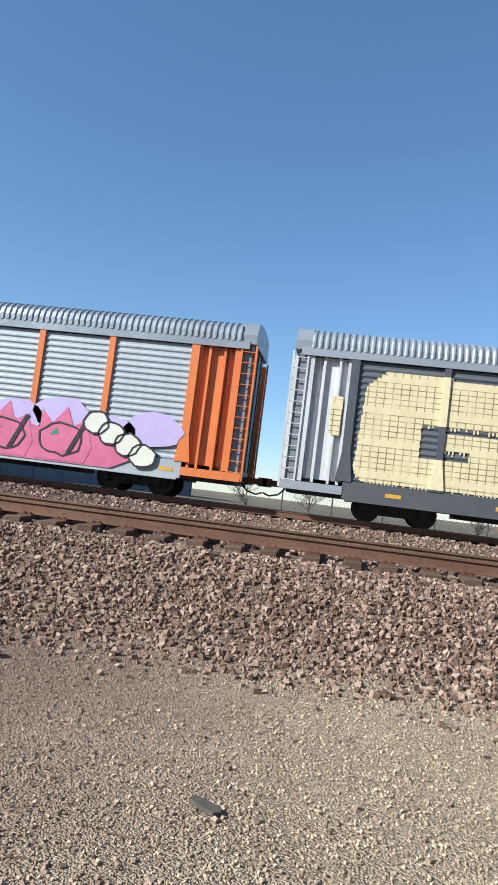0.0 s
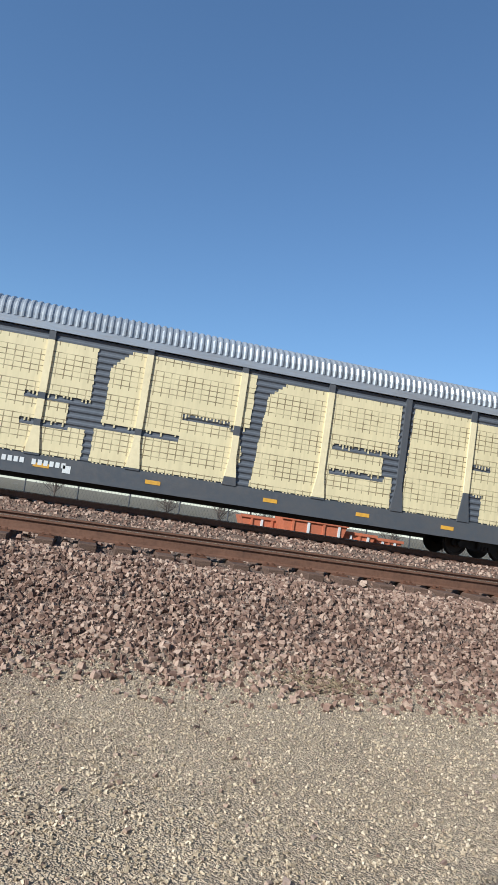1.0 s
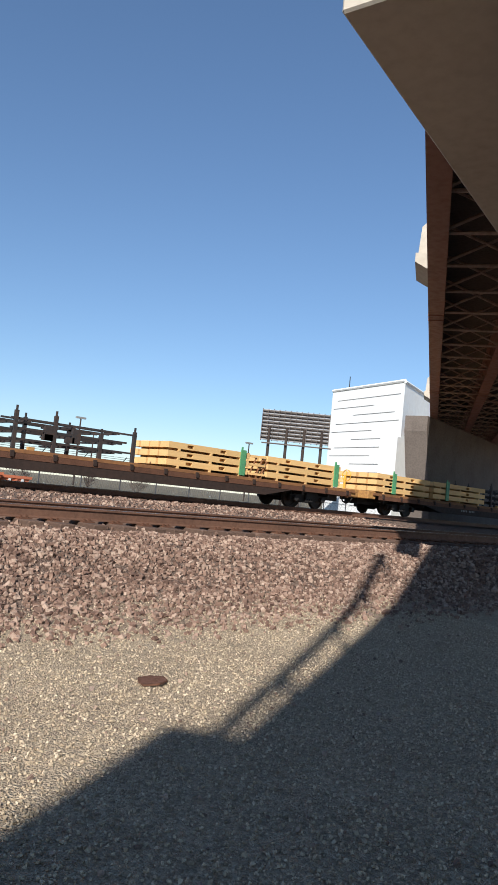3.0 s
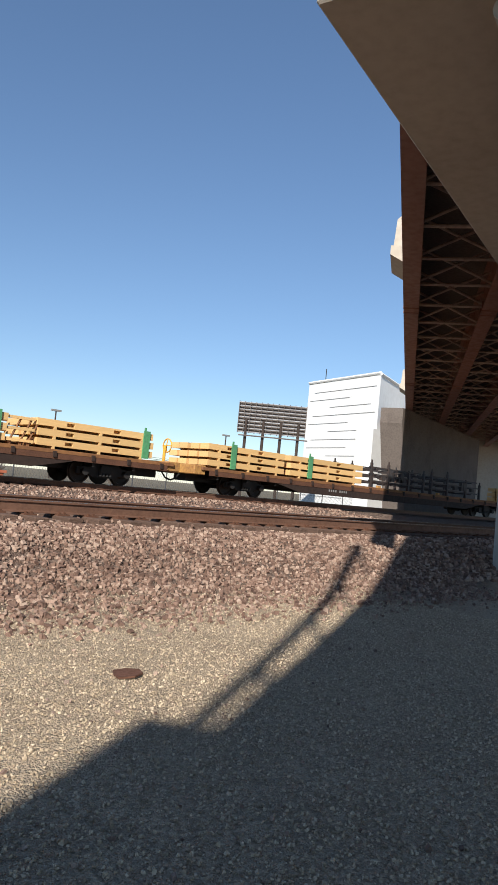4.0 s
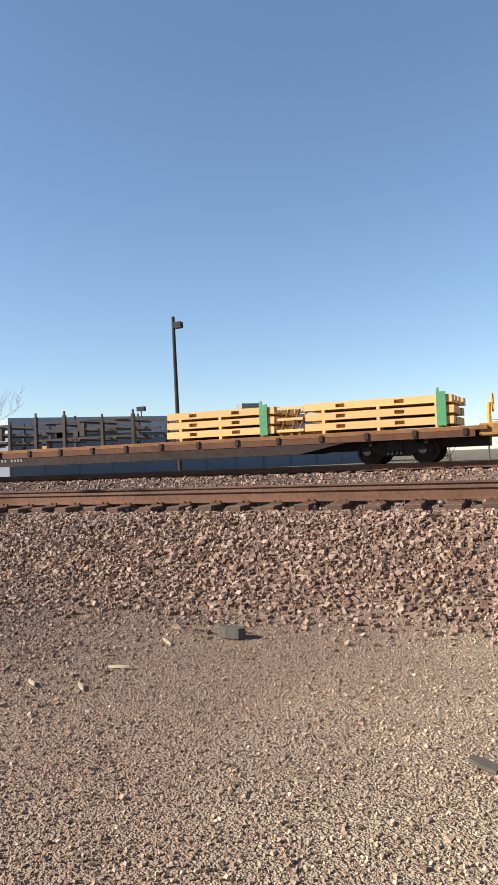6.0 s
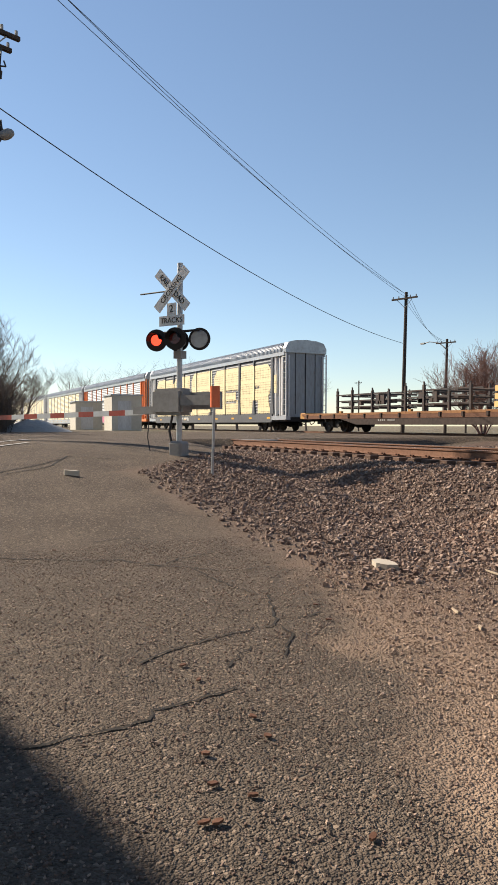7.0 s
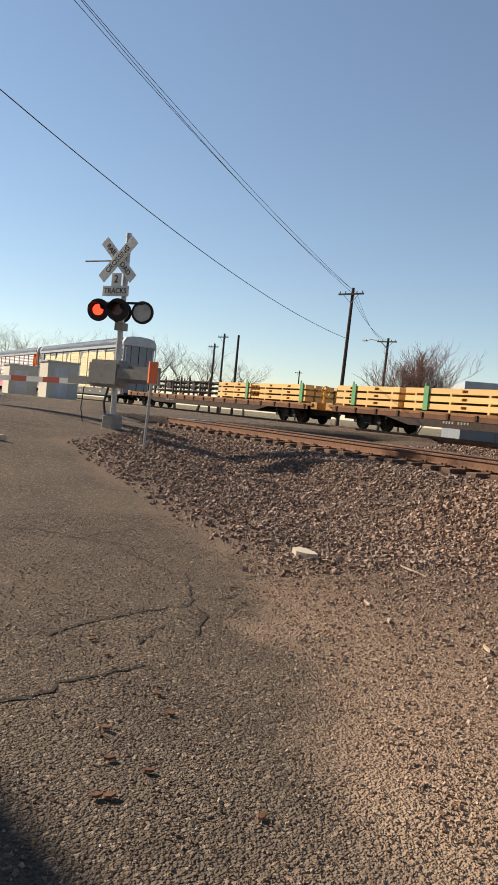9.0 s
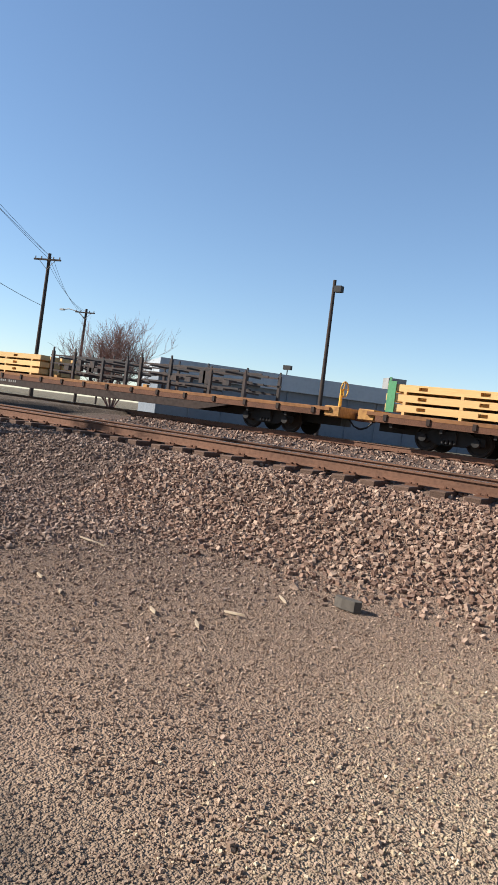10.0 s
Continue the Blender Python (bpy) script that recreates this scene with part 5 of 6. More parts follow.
for az, d, l, h in ((-13.6, 37, 2.6, 0.9), (-17.5, 36, 3.4, 1.1), (-20.6, 37, 2.4, 0.8), (-23.0, 38, 2.0, 0.7)):
    skip_box(az, d, l, h)
for i, (az, d, h) in enumerate(((-6, 58, 3.2), (-10, 62, 3.6), (-14, 60, 3.0), (-19, 66, 3.8), (-24, 70, 3.4), (-29, 75, 3.6), (-33, 72, 3.0), (3, 70, 4.5), (8, 75, 5))):
    bare_tree("low bare grey shrub beyond the fence", polar(az, d, 0.2), h, 3.0, M["bark"], 90 + i, 3, 3)


# ---- level crossing ----
MAST = Vector((-15.75, 5.32, 0.62))
FACE = Matrix.Translation(MAST) @ Matrix.Rotation(radians(32), 4, "Z")   # local -y is the way the sign faces


def text_mesh(body, size, depth=0.004):
    cu = bpy.data.curves.new("text", "FONT")
    cu.body = body
    cu.size = size
    cu.extrude = depth
    cu.align_x, cu.align_y = "CENTER", "CENTER"
    ob = bpy.data.objects.new("text", cu)
    scene.collection.objects.link(ob)
    me = bpy.data.meshes.new_from_object(ob.evaluated_get(bpy.context.evaluated_depsgraph_get()))
    bpy.data.objects.remove(ob)
    return me


def lettered(body, size, m, parent):
    me = text_mesh(body, size)
    me.materials.clear()
    me.materials.append(M["black"])
    ob = new("lettering", me)
    ob.parent = parent
    ob.matrix_world = m
    return ob


def glow_material():
    m, nd, ln = tree_of("lit_red_lens")
    b = nd["Principled BSDF"]
    b.inputs["Base Color"].default_value = (0.5, 0.02, 0.01, 1)
    b.inputs["Emission Color"].default_value = (1.0, 0.06, 0.03, 1)
    b.inputs["Emission Strength"].default_value = 1.4
    return m


M["glow"] = glow_material()


def build_signal():
    s = thing("crossing_signal", "level crossing signal mast with crossbuck, red lamps and gate", "crossing signal")
    bm = bmesh.new()
    rod(bm, MAST + Vector((0, 0, 0.1)), MAST + Vector((0.03, 0.02, 4.62)), 0.065, 14)
    part("mast", bm, M["galv"], s, "galvanised steel mast")
    bm = bmesh.new()
    box(bm, -0.3, 0.3, -0.3, 0.3, -0.25, 0.08, FACE)
    part("footing", bm, M["concrete"], s)
    bm = bmesh.new()
    box(bm, -0.18, 0.18, -0.18, 0.18, 0.08, 0.56, FACE)
    bmesh.ops.bevel(bm, geom=list(bm.edges), offset=0.05, segments=1, affect="EDGES")
    part("junction_box", bm, M["boxgrey"], s)
    up = Matrix.Rotation(radians(90), 4, "X")
    for ang, body, dy in ((45, "CROSSING", -0.13), (-45, "RAIL   ROAD", -0.105)):
        m = FACE @ Matrix.Translation((-0.12, dy, 4.02)) @ Matrix.Rotation(radians(-ang), 4, "Y")
        bm = bmesh.new()
        box(bm, -0.61, 0.61, 0.0, 0.02, -0.115, 0.115, m)
        bl = part("crossbuck_blade", bm, M["signwhite"], s, "white crossbuck blade with black letters")
        lettered(body, 0.165, m @ Matrix.Translation((0, -0.006, 0)) @ up, bl)
    bm = bmesh.new()
    m = FACE @ Matrix.Translation((-0.14, -0.1, 3.32))
    box(bm, -0.36, 0.36, 0.0, 0.02, -0.115, 0.115, m)
    box(bm, -0.13, 0.13, 0.0, 0.02, 0.12, 0.40, m)
    ts = part("track_count_sign", bm, M["signwhite"], s, "white track count plate")
    lettered("TRACKS", 0.17, m @ Matrix.Translation((0, -0.006, 0)) @ up, ts)
    lettered("2", 0.24, m @ Matrix.Translation((0, -0.006, 0.26)) @ up, ts)
    bm = bmesh.new()
    rod(bm, FACE @ Vector((-0.62, -0.05, 3.06)), FACE @ Vector((0.62, -0.05, 3.06)), 0.028, 8)
    part("lamp_arm", bm, M["black"], s)
    bm = bmesh.new()
    rod(bm, FACE @ Vector((-1.15, 0.0, 4.02)), FACE @ Vector((-0.2, 0.0, 4.02)), 0.018, 6)
    part("sign_arm", bm, M["black"], s)
    for x, y, mat, name in ((-0.52, -0.16, "glow", "lit red"), (0.07, -0.22, "lens", "unlit"), (0.5, 0.12, "galv", "pale back"), (-0.12, 0.14, "galv", "pale back")):
        bm = bmesh.new()
        c = FACE @ Vector((x, y, 2.88))
        f = FACE.to_3x3() @ Vector((0.35, -1, 0)).normalized()
        rod(bm, c, c + f * 0.03, 0.255, 24)
        rod(bm, c - f * 0.16, c, 0.09, 14, 0.17)
        lamp = part("lamp", bm, M["black"], s, "round black lamp backing, " + name)
        bm = bmesh.new()
        rod(bm, c + f * 0.03, c + f * 0.05, 0.125 if mat != "galv" else 0.2, 20)
        part("lens", bm, M[mat], lamp)
        if mat != "galv":
            bm = bmesh.new()
            seg = 10
            side = f.cross(Vector((0, 0, 1)))
            for k in range(seg):
                a, b2 = math.pi * k / seg - 0.2, math.pi * (k + 1) / seg + 0.0
                pa = c + side * (0.15 * math.cos(a)) + Vector((0, 0, 0.15 * math.sin(a)))
                pb = c + side * (0.15 * math.cos(b2)) + Vector((0, 0, 0.15 * math.sin(b2)))
                v = [bm.verts.new(q) for q in (pa, pb, pb + f * 0.3, pa + f * 0.3)]
                bm.faces.new(v)
            bmesh.ops.solidify(bm, geom=list(bm.faces), thickness=0.006)
            part("hood", bm, M["black"], lamp)
    bm = bmesh.new()
    box(bm, -0.08, 0.14, -0.1, 0.1, 2.45, 2.62, FACE)
    part("small_box", bm, M["boxgrey"], s)
    # gate mechanism, arm across the road, counterweight
    tip = Vector((-22.6, 1.55, 1.72))
    root = MAST + Vector((-0.1, -0.15, 1.25))
    way = (tip - root).normalized()
    gm = Matrix.Translation(MAST) @ Matrix.Rotation(math.atan2(way.y, way.x), 4, "Z")
    bm = bmesh.new()
    box(bm, -0.5, 0.42, 0.05, 0.5, 1.15, 1.75, gm)
    bmesh.ops.bevel(bm, geom=list(bm.edges), offset=0.07, segments=2, affect="EDGES")
    part("gate_mechanism", bm, M["boxgrey"], s, "grey gate mechanism box")
    bm = bmesh.new()
    box(bm, -1.35, -0.3, 0.1, 0.16, 1.28, 1.66, gm)
    box(bm, -1.35, -0.2, 0.4, 0.46, 1.36, 1.58, gm)
    part("counterweight", bm, M["boxgrey"], s, "grey counterweight arm")
    bm = bmesh.new()
    box(bm, 0.3, 1.2, 0.18, 0.28, 1.18, 1.36, gm)
    part("arm_bracket", bm, M["boxgrey"], s)
    n = 12
    for k in range(n):
        a, b2 = root + (tip - root) * (0.12 + 0.88 * k / n), root + (tip - root) * (0.12 + 0.88 * (k + 1) / n)
        bm = bmesh.new()
        side = Vector((-way.y, way.x, 0)) * 0.03
        hh = Vector((0, 0, 0.065))
        vs = [bm.verts.new(q) for q in (a - side - hh, a + side - hh, a + side + hh, a - side + hh, b2 - side - hh, b2 + side - hh, b2 + side + hh, b2 - side + hh)]
        for f in ((0, 1, 2, 3), (7, 6, 5, 4), (0, 4, 5, 1), (1, 5, 6, 2), (2, 6, 7, 3), (3, 7, 4, 0)):
            bm.faces.new([vs[i] for i in f])
        part("gate_stripe", bm, M["redbar"] if k % 2 else M["signwhite"], s, "red stripe" if k % 2 else "white stripe")
    bm = bmesh.new()
    pts = [root + way * 0.7 + Vector((0, 0, -0.1)), root + way * 0.75 + Vector((0, 0, -0.6)), root + way * 0.66 + Vector((0, 0, -0.95))]
    for p, q in zip(pts, pts[1:]):
        rod(bm, p, q, 0.012, 5)
    part("gate_cable", bm, M["wire"], s)
    bm = bmesh.new()
    pts = [MAST + Vector((-0.12, -0.1, 1.2)), MAST + Vector((-0.2, -0.16, 0.8)), MAST + Vector((-0.14, -0.12, 0.5))]
    for p, q in zip(pts, pts[1:]):
        rod(bm, p, q, 0.028, 6)
    part("cable", bm, M["wire"], s)


build_signal()

mp = thing("marker_post", "slim grey marker post with an orange top plate", "marker post")
bm = bmesh.new()
rod(bm, (-13.37, 5.15, 0.4), (-13.25, 5.15, 2.25), 0.03, 8)
part("post", bm, M["galv"], mp)
boxes("plate", M["markorange"], mp, [(-13.28, -13.22, 5.07, 5.25, 1.90, 2.32)], "orange reflector plate")


def build_back_signal():
    s = thing("crossing_signal", "crossing signal for the other direction seen from behind", "crossing signal")
    p = Vector((-28.4, 1.62, 0.95))
    bm = bmesh.new()
    rod(bm, p, p + Vector((0, 0, 3.6)), 0.06, 10)
    part("mast", bm, M["black"], s)
    for z in (3.0, 3.5, 4.0):
        bm = bmesh.new()
        box(bm, p.x + 0.05, p.x + 0.25, p.y + 0.02, p.y + 0.42, z, z + 0.42)
        bmesh.ops.bevel(bm, geom=list(bm.edges), offset=0.04, segments=1, affect="EDGES")
        part("lamp_housing", bm, M["black"], s)
    boxes("relay_box", M["boxgrey"], s, [(p.x - 0.2, p.x + 0.2, p.y - 0.9, p.y + 0.2, 1.6, 2.2)])


build_back_signal()


def hut(az, d, w, dep, h, label):
    b = thing("equipment_hut", label, "equipment hut", group="signal huts beside the crossing")
    c = polar(az, d, 0.95)
    m = Matrix.Translation(c)
    bm = bmesh.new()
    box(bm, -dep / 2, dep / 2, -w / 2, w / 2, 0, h, m)
    part("body", bm, M["hut"], b)
    bm = bmesh.new()
    box(bm, -dep / 2 - 0.1, dep / 2 + 0.1, -w / 2 - 0.1, w / 2 + 0.1, h, h + 0.12, m)
    part("roof", bm, M["silver"], b)
    bm = bmesh.new()
    box(bm, dep / 2, dep / 2 + 0.03, -w * 0.3, w * 0.15, 0.2, h - 0.4, m)
    part("door", bm, M["white"], b)
    for z in (0.0,):
        bm = bmesh.new()
        box(bm, -dep / 2 - 0.05, dep / 2 + 0.05, -w / 2 - 0.05, w / 2 + 0.05, -0.25, 0.004, m)
        part("base", bm, M["concrete"], b)


hut(74.8, 58, 2.4, 2.4, 2.9, "cream metal signal hut beside the track")
hut(77.6, 66, 2.4, 2.4, 2.6, "weathered cream metal signal hut with low roof")

# asphalt panels between the rails at the crossing and worn road markings
for k, (y0, y1) in enumerate(((9.68, 11.02), (22.31, 23.65))):
    pn = boxes("crossing_panel", M["boxgrey"], None, [(-42, -21.6, y0, y1, 0.80, 1.075)])
    tagged(pn, "worn asphalt crossing panel between the rails", "crossing panel", kind="structure")
for pts in ([(-14.72, -1.03), (-15.61, -0.08), (-16.95, 1.06), (-18.90, 2.53)],
            [(-15.49, -1.07), (-16.36, -0.07), (-17.83, 1.13), (-22.88, 3.14)]):
    bm = bmesh.new()
    prev = None
    for (xa, ya), (xb, yb) in zip(pts, pts[1:]):
        for k in range(12):
            q = Vector((xa + (xb - xa) * k / 12, ya + (yb - ya) * k / 12, 0))
            side = Vector((xb - xa, yb - ya, 0)).normalized().cross(Vector((0, 0, 1))) * 0.06
            cur = [bm.verts.new((q.x + w * side.x, q.y + w * side.y, ground_z(q.x, q.y) + 0.014)) for w in (-1, 1)]
            if prev:
                bm.faces.new((prev[0], prev[1], cur[1], cur[0]))
            prev = cur
    tagged(part("road_marking", bm, M["roadpaint"]), "worn white painted road line", "road marking", kind="structure")


# ---- loose stones ----
def stone_material(name, a, b, c):
    m, nd, ln = tree_of(name)
    bsdf = nd["Principled BSDF"]
    geo = nd.new("ShaderNodeNewGeometry")
    ramp = nd.new("ShaderNodeValToRGB")
    ramp.color_ramp.elements[0].color = (*a, 1)
    ramp.color_ramp.elements[1].color = (*c, 1)
    e = ramp.color_ramp.elements.new(0.5)
    e.color = (*b, 1)
    ln.new(geo.outputs["Random Per Island"], ramp.inputs[0])
    vec = coords(nd, ln, "Object")
    f = fac_noise(nd, ln, vec, 40.0, 5.0, 0.3, 0.7)
    col = blend(nd, ln, calc(nd, ln, "MULTIPLY", f, 0.45), ramp.outputs[0], tuple(v * 0.6 for v in b))
    ln.new(col, bsdf.inputs["Base Color"])
    bsdf.inputs["Roughness"].default_value = 0.92
    bsdf.inputs["Specular IOR Level"].default_value = 0.25
    relief(nd, ln, f, 0.5, 0.006)
    return m


CUBE = np.array([(x, y, z) for x in (-1, 1) for y in (-1, 1) for z in (-1, 1)], float)
QUADS = np.array([(0, 1, 3, 2), (4, 6, 7, 5), (0, 4, 5, 1), (2, 3, 7, 6), (0, 2, 6, 4), (1, 5, 7, 3)])


def scatter(name, label, mat, places, sizes, seed, sink=0.25):
    """Many angular stones in one object."""
    rng = np.random.RandomState(seed)
    n = len(places)
    v = np.repeat(CUBE[None], n, 0) * rng.uniform(0.45, 1.1, (n, 8, 3))
    v *= (np.asarray(sizes)[:, None, None] * rng.uniform(0.6, 1.15, (n, 1, 3))) * 0.55
    ang = rng.uniform(0, math.tau, n)
    tilt = rng.uniform(-0.9, 0.9, n)
    ct, st = np.cos(tilt)[:, None], np.sin(tilt)[:, None]
    y, z = v[:, :, 1] * ct - v[:, :, 2] * st, v[:, :, 1] * st + v[:, :, 2] * ct
    ca, sa = np.cos(ang)[:, None], np.sin(ang)[:, None]
    x, y = v[:, :, 0] * ca - y * sa, v[:, :, 0] * sa + y * ca
    v = np.stack([x, y, z], -1) + np.asarray(places)[:, None, :]
    v[:, :, 2] += (np.asarray(sizes) * (0.5 - sink))[:, None]
    f = (QUADS[None] + 8 * np.arange(n)[:, None, None]).reshape(-1, 4)
    me = bpy.data.meshes.new(name)
    me.from_pydata(v.reshape(-1, 3).tolist(), [], f.tolist())
    me.materials.append(mat)
    return tagged(new(name, me), label, "stones", kind="stuff")


def lay(n, xr, yr, size, seed, keep=None, power=1.0):
    rng = random.Random(seed)
    places, sizes = [], []
    while len(places) < n:
        x = rng.uniform(*xr)
        y = yr[0] + (yr[1] - yr[0]) * rng.random() ** power
        if keep and not keep(x, y, rng):
            continue
        places.append((x, y, ground_z(x, y)))
        sizes.append(size[0] + (size[1] - size[0]) * rng.random() ** 2.2)
    return places, sizes


M["ballast"] = stone_material("ballast_stone", (0.105, 0.060, 0.044), (0.27, 0.168, 0.122), (0.48, 0.35, 0.265))
M["gravel"] = stone_material("gravel_stone", (0.24, 0.18, 0.12), (0.50, 0.39, 0.262), (0.72, 0.585, 0.42))
M["browngravel"] = stone_material("brown_gravel", (0.16, 0.105, 0.078), (0.32, 0.22, 0.16), (0.50, 0.37, 0.28))
M["dirtstone"] = stone_material("dirty_stone", (0.11, 0.07, 0.055), (0.23, 0.155, 0.12), (0.40, 0.30, 0.24))


def edge(x, y, rng):
    """Ballast thins out over the toe of the slope."""
    return y > 6.9 or rng.random() < ((y - 5.3) / 1.6) ** 2


def asphalt(x, y):
    return x < -1.8 and y < min(1.1 - 0.36 * x, 3.7 - 1.2 * min(x + 14.0, 0.0))


p, s = lay(34000, (-8.0, 13.0), (5.3, 9.0), (0.026, 0.068), 1, edge)
scatter("ballast_stones", "heap of angular reddish grey ballast stones", M["ballast"], p, s, 1)
p, s = lay(26000, (-20.8, -6.0), (3.0, 9.02), (0.022, 0.06), 2, lambda x, y, r: y > 7.0 or (not asphalt(x, y - abs(r.gauss(0, 0.3))) and r.random() < 0.3 + 0.7 * (y - 3.0) / 4.0))
scatter("ballast_stones", "dark dirty ballast stones near the crossing", M["dirtstone"], p, s, 2)
p, s = lay(6000, (13.0, 32.0), (6.8, 9.02), (0.06, 0.11), 3)
scatter("ballast_stones", "reddish grey ballast stones under the bridge", M["ballast"], p, s, 3)
p, s = lay(14000, (-20.0, 26.0), (11.9, 21.2), (0.05, 0.11), 4)
scatter("ballast_stones", "ballast stones between the two tracks", M["ballast"], p, s, 4)
p, s = lay(5000, (-18.0, 26.0), (9.2, 11.6), (0.04, 0.09), 5)
scatter("ballast_stones", "ballast stones between the near rails", M["ballast"], [(x, y, 0.81) for x, y, z in p], s, 5)


def pebbly(x, y, rng):
    if asphalt(x, y):
        return rng.random() < 0.05
    return True


p, s = lay(95000, (-7.0, 10.0), (1.2, 6.9), (0.007, 0.019), 6, pebbly, 1.25)
cut = random.Random(61)
brown = [cut.gauss(-1.0, 0.7) > q[0] for q in p]
scatter("gravel_stones", "fine pale beige gravel", M["gravel"], [q for q, k in zip(p, brown) if not k], [q for q, k in zip(s, brown) if not k], 6, 0.2)
scatter("gravel_stones", "fine dusty brown gravel", M["browngravel"], [q for q, k in zip(p, brown) if k], [q for q, k in zip(s, brown) if k], 61, 0.2)
p, s = lay(24000, (-9.0, -1.2), (-1.5, 4.2), (0.006, 0.014), 16, lambda x, y, r: asphalt(x, y) or r.random() < 0.2)
scatter("grit", "fine dark grit on the worn asphalt", M["dirtstone"], p, s, 16, 0.2)
p, s = lay(1100, (-7.0, 12.0), (1.5, 7.4), (0.016, 0.034), 7, pebbly)
scatter("gravel_stones", "larger stones strewn over the gravel", M["browngravel"], p, s, 7)
p, s = lay(260, (-7.0, 9.0), (1.5, 7.0), (0.016, 0.036), 8, pebbly)
scatter("dark_stones", "dark stones and cinders strewn on the ground", M["dirtstone"], p, s, 8)
p, s = lay(8000, (-10.0, -3.0), (2.4, 7.0), (0.012, 0.036), 9, lambda x, y, r: r.random() < min(1.0, (y - 1.5 + 0.33 * x) / 2.2) * min(1.0, (-3.0 - x) / 3.0))
scatter("dark_stones", "dirty broken stones beside the asphalt", M["dirtstone"], p, s, 9)


# ---- cracks, debris, leaves ----
def crack(pts, w, seed):
    rng = random.Random(seed)
    fine = []
    for a, b in zip(pts, pts[1:]):
        n = max(2, int(math.dist(a, b) / 0.06))
        for k in range(n):
            q = k / n
            fine.append((a[0] + (b[0] - a[0]) * q + rng.gauss(0, 0.012), a[1] + (b[1] - a[1]) * q + rng.gauss(0, 0.012)))
    bm = bmesh.new()
    prev = None
    for i, (x, y) in enumerate(fine):
        j = min(i + 1, len(fine) - 1)
        d = Vector((fine[j][0] - fine[max(i - 1, 0)][0], fine[j][1] - fine[max(i - 1, 0)][1], 0)).normalized()
        n = Vector((-d.y, d.x, 0)) * w * rng.uniform(0.3, 1.0)
        z = ground_z(x, y) + 0.008
        cur = [bm.verts.new((x - n.x, y - n.y, z)), bm.verts.new((x + n.x, y + n.y, z))]
        if prev:
            bm.faces.new((prev[0], prev[1], cur[1], cur[0]))
        prev = cur
    tagged(part("asphalt_crack", bm, M["crack"]), "dark jagged crack in the worn asphalt", "crack", group="cracks in the asphalt", kind="structure")


crack([(-3.90, -0.49), (-3.96, -0.34), (-4.02, -0.15), (-4.06, 0.04), (-3.94, 0.29), (-3.97, 0.45), (-3.97, 0.74), (-4.03, 0.87), (-4.12, 0.94), (-4.15, 1.20), (-4.19, 1.39), (-4.26, 1.52)], 0.014, 1)
crack([(-4.89, 1.09), (-4.99, 1.29), (-5.12, 1.59), (-5.22, 1.91), (-5.28, 2.31), (-5.74, 2.51), (-6.20, 2.69)], 0.014, 2)
crack([(-5.28, 2.31), (-5.00, 2.28), (-4.56, 1.99)], 0.01, 3)
crack([(-5.36, 2.52), (-5.46, 2.87)], 0.011, 4)
crack([(-9.40, -0.11), (-9.14, 0.14), (-8.80, 0.58), (-8.53, 1.13), (-8.24, 1.87), (-7.80, 2.20), (-7.62, 2.47), (-7.35, 2.75), (-7.31, 3.40)], 0.016, 5)
crack([(-7.80, 2.20), (-8.05, 2.49), (-8.26, 3.08)], 0.013, 6)
crack([(-7.62, 2.47), (-6.82, 2.52), (-6.13, 2.60)], 0.01, 7)
crack([(-9.20, 1.76), (-9.26, 2.08), (-9.27, 2.31), (-9.12, 2.42)], 0.014, 8)
crack([(-12.30, -0.91), (-11.54, -0.39), (-11.03, 0.00), (-11.29, 0.59)], 0.018, 9)
crack([(-11.03, 0.00), (-10.01, -0.17), (-9.70, -0.38)], 0.012, 10)
crack([(-4.55, 1.56), (-4.80, 1.79), (-4.92, 1.94)], 0.01, 11)
crack([(-5.34, -0.57), (-5.44, -0.28), (-5.48, -0.09), (-5.48, 0.26), (-5.49, 0.59), (-5.50, 0.98)], 0.01, 12)
crack([(-3.25, -0.46), (-3.18, -0.23), (-3.27, -0.14), (-3.32, 0.04)], 0.011, 13)
crack([(-13.89, 1.33), (-14.62, 2.21), (-15.88, 2.82), (-15.31, 3.83)], 0.03, 14)
crack([(-13.14, -0.95), (-13.02, -0.03), (-13.62, 0.78), (-14.80, 2.01), (-15.64, 2.77)], 0.025, 15)


def shard(label, x, y, ln_, wd, ht, ang, mat, name="debris", cat="debris"):
    rng = random.Random(int(x * 100 + y * 10))
    bm = bmesh.new()
    n = 7
    out = [(0.5 * ln_ * math.cos(k * math.tau / n) * rng.uniform(0.75, 1.1), 0.5 * wd * math.sin(k * math.tau / n) * rng.uniform(0.7, 1.2)) for k in range(n)]
    prism(bm, out, "z", 0, ht)
    m = pose(x, y, ground_z(x, y) + 0.012, rng.uniform(-6, 6), rng.uniform(-6, 6), ang)
    for v in bm.verts:
        v.co = m @ v.co
    tagged(part(name, bm, mat), label, cat)


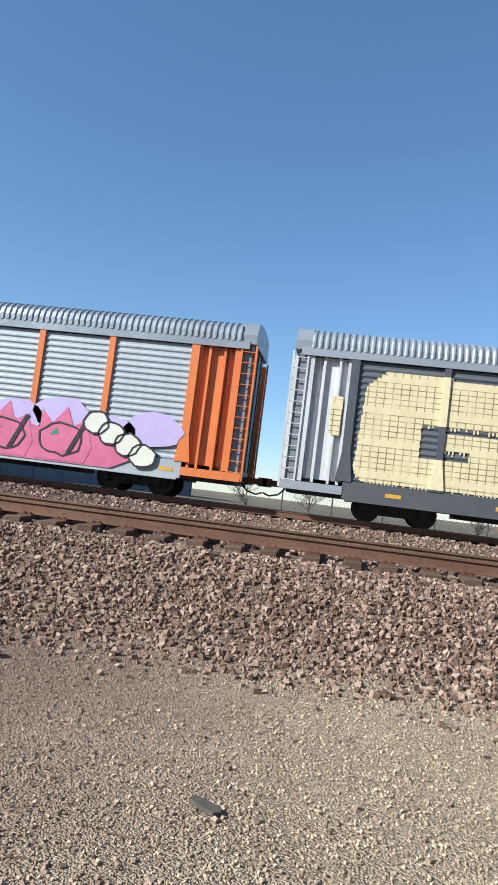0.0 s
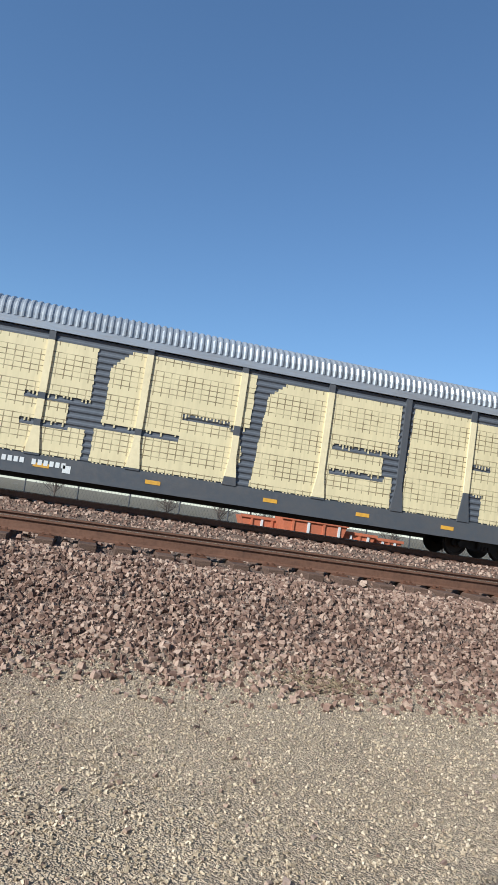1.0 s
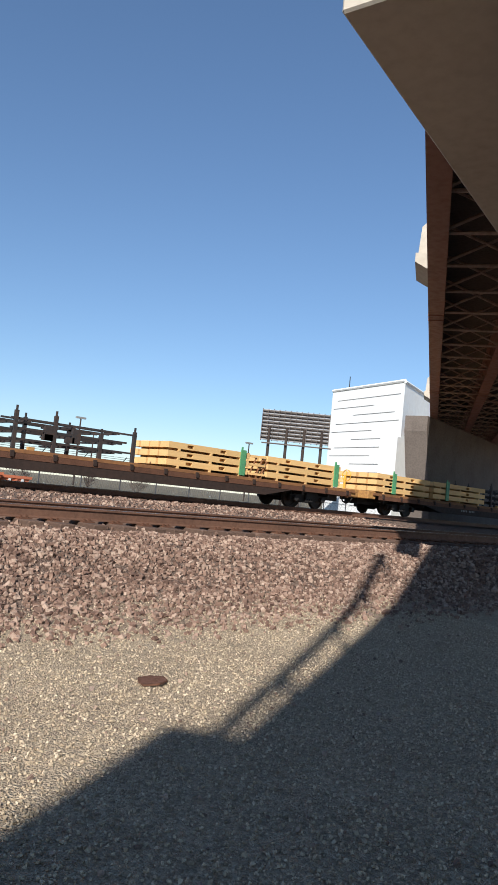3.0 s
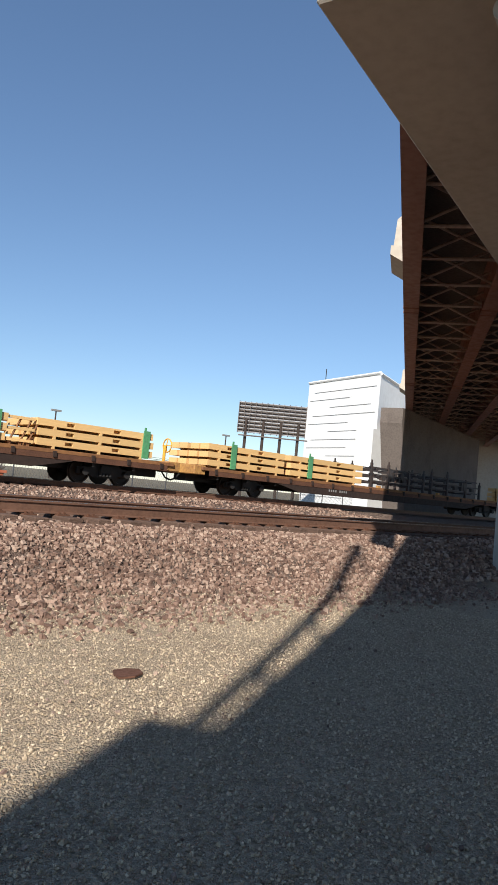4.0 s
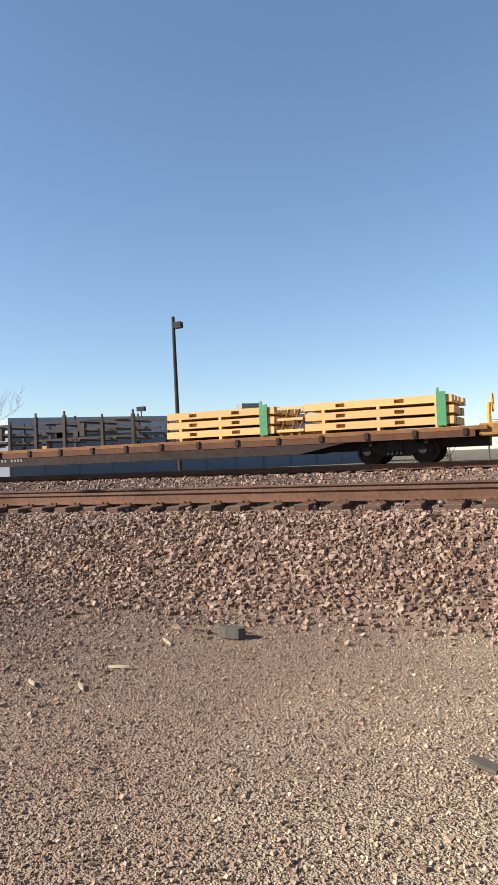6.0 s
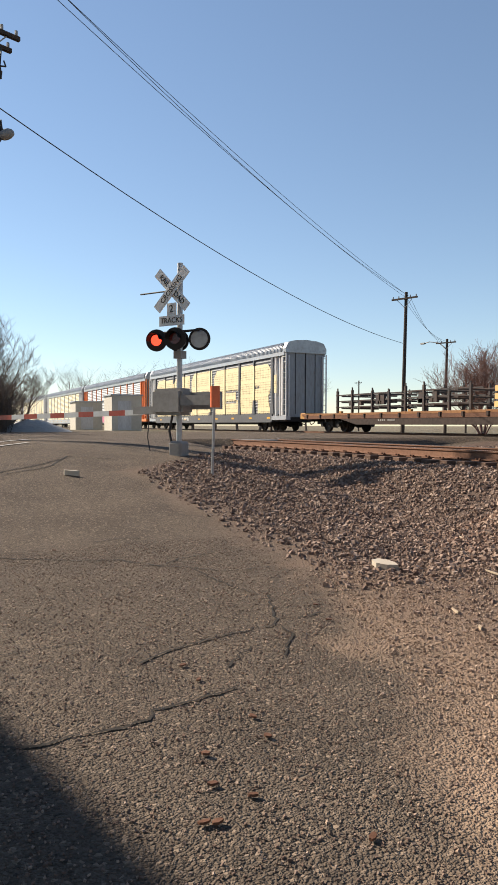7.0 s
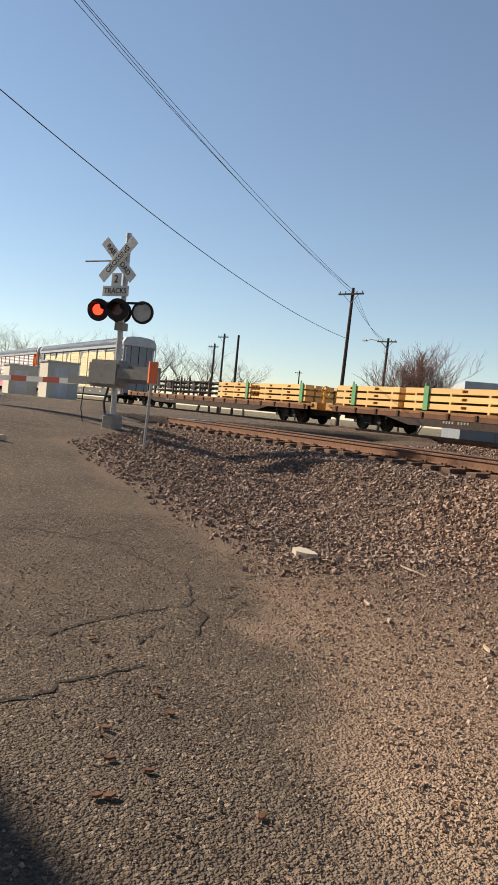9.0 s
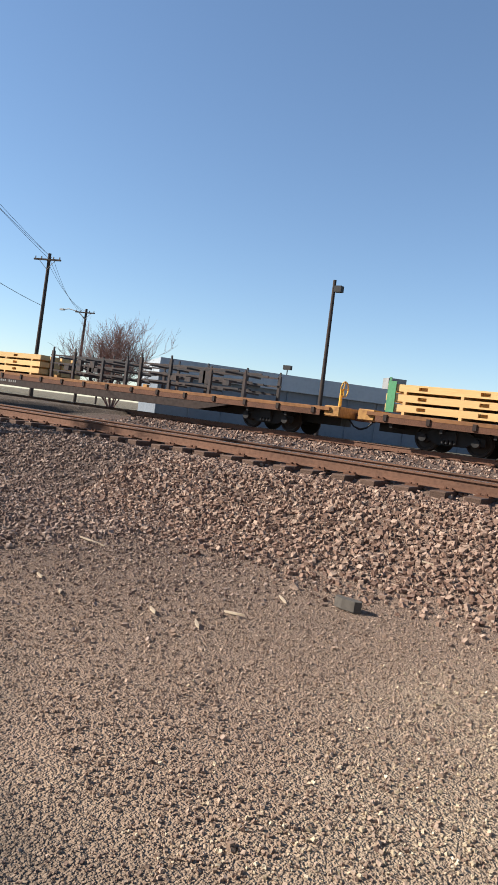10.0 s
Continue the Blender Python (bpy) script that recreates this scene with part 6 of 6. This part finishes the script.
shard("torn dark scrap of rubber on the gravel", -0.66, 3.5, 0.24, 0.10, 0.02, -25, M["debris"])
shard("rusty flat scrap plate on the gravel", 3.50, 4.5, 0.30, 0.22, 0.015, 10, M["rust"], "scrap_plate", "scrap plate")
shard("lump of crumbling pale concrete", -6.75, 4.42, 0.34, 0.18, 0.06, 15, M["concrete"], "concrete_lump", "rubble")
shard("short broken piece of dark timber", -2.92, 5.43, 0.30, 0.12, 0.09, -10, M["debris"], "timber_piece", "timber")
for x, y, a, l in ((-3.78, 3.91, -35, 0.20), (-3.38, 3.95, -40, 0.16), (-7.65, 6.3, -20, 0.5), (-3.4, 5.15, -40, 0.2), (-4.97, 3.81, -25, 0.2), (-4.52, 3.65, -40, 0.14), (-3.38, 4.41, 0, 0.22), (-2.79, 7.05, 0, 0.25), (-6.35, -0.05, 80, 0.14), (-5.89, 5.21, 5, 0.4)):
    shard("pale splintered piece of wood", x, y, l, 0.024, 0.016, a, M["splinter"], "wood_splinter", "wood splinter")
for x, y in ((-3.49, 0.98), (-4.69, 1.31), (-4.41, 1.31), (-2.97, 0.76), (-2.95, 0.81), (-5.64, 2.87), (-5.2, 2.73), (-3.79, 1.37), (-3.56, 1.34), (-2.63, 1.3), (-3.07, 1.02), (-3.22, 0.9), (-8.94, 1.28)):
    shard("small curled dead brown leaf", x, y, 0.055, 0.03, 0.01, x * 90, M["rust"], "dead_leaf", "leaf")


shard("broken pale kerb stub at the road edge", -13.65, 2.45, 0.34, 0.09, 0.09, 60, M["concrete"], "kerb_stub", "kerb")


def gravel_heap(x, y, rx, ry, h):
    bm = bmesh.new()
    n, rings, rng = 22, 6, random.Random(77)
    rows = [[bm.verts.new((x + rx * (1 - j / rings) * math.cos(k * math.tau / n), y + ry * (1 - j / rings) * math.sin(k * math.tau / n), ground_z(x, y) - 0.1 + h * (j / rings) ** 0.9 + rng.gauss(0, 0.03))) for k in range(n)] for j in range(rings)]
    for p, q in zip(rows, rows[1:]):
        for k in range(n):
            bm.faces.new((p[k], p[(k + 1) % n], q[(k + 1) % n], q[k]))
    bm.faces.new(rows[-1])
    tagged(part("gravel_heap", bm, M["boxgrey"], None, "", True), "low heap of grey crushed stone beside the track", "gravel heap", kind="stuff")


gravel_heap(-45.99, 6.69, 2.2, 2.6, 1.0)


def leafy_bush(x, y):
    rng = random.Random(91)
    bush = thing("bush", "straggly yellow-green bush at the foot of the thicket", "bush")
    twigs, leaves = bmesh.new(), bmesh.new()
    for _ in range(120):
        p = Vector((x + rng.gauss(0, 0.4), y + rng.gauss(0, 0.5), ground_z(x, y) - 0.1))
        q = p + Vector((rng.gauss(0, 0.4), rng.gauss(0, 0.5), rng.uniform(0.7, 2.1)))
        rod(twigs, p, q, 0.014, 4, 0.005)
        for _k in range(9):
            c = p.lerp(q, rng.uniform(0.3, 1.0)) + Vector((rng.gauss(0, 0.1), rng.gauss(0, 0.1), rng.gauss(0, 0.1)))
            u = Vector((rng.gauss(0, 1), rng.gauss(0, 1), rng.gauss(0, 1))).normalized() * rng.uniform(0.03, 0.07)
            w = u.orthogonal().normalized() * rng.uniform(0.02, 0.04)
            leaves.faces.new([leaves.verts.new(v) for v in (c - u, c + w, c + u, c - w)])
    part("twigs", twigs, M["bark"], bush)
    tagged(part("leaves", leaves, M["leafgreen"], bush, "sparse yellow-green leaves"), kind="stuff")


M["leafgreen"] = paint("yellow_green_leaf", (0.17, 0.15, 0.035), (0.10, 0.085, 0.03), 0.6, 0, 2.0, 9.0, 0.5, 0.0)
leafy_bush(-34.51, 0.59)


def dry_tuft():
    bm = bmesh.new()
    rng = random.Random(31)
    for _ in range(160):
        x, y = 2.4 + rng.gauss(0, 0.22), 6.45 + rng.gauss(0, 0.14)
        a = rng.uniform(0, math.tau)
        p = Vector((x, y, ground_z(x, y)))
        rod(bm, p, p + Vector((0.16 * math.cos(a), 0.16 * math.sin(a), rng.uniform(0.02, 0.08))), 0.004, 3, 0.002)
    tagged(part("dry_grass_tuft", bm, M["brush"]), "flattened tuft of dry brown grass on gravel", "grass tuft", kind="stuff")


dry_tuft()


motions()
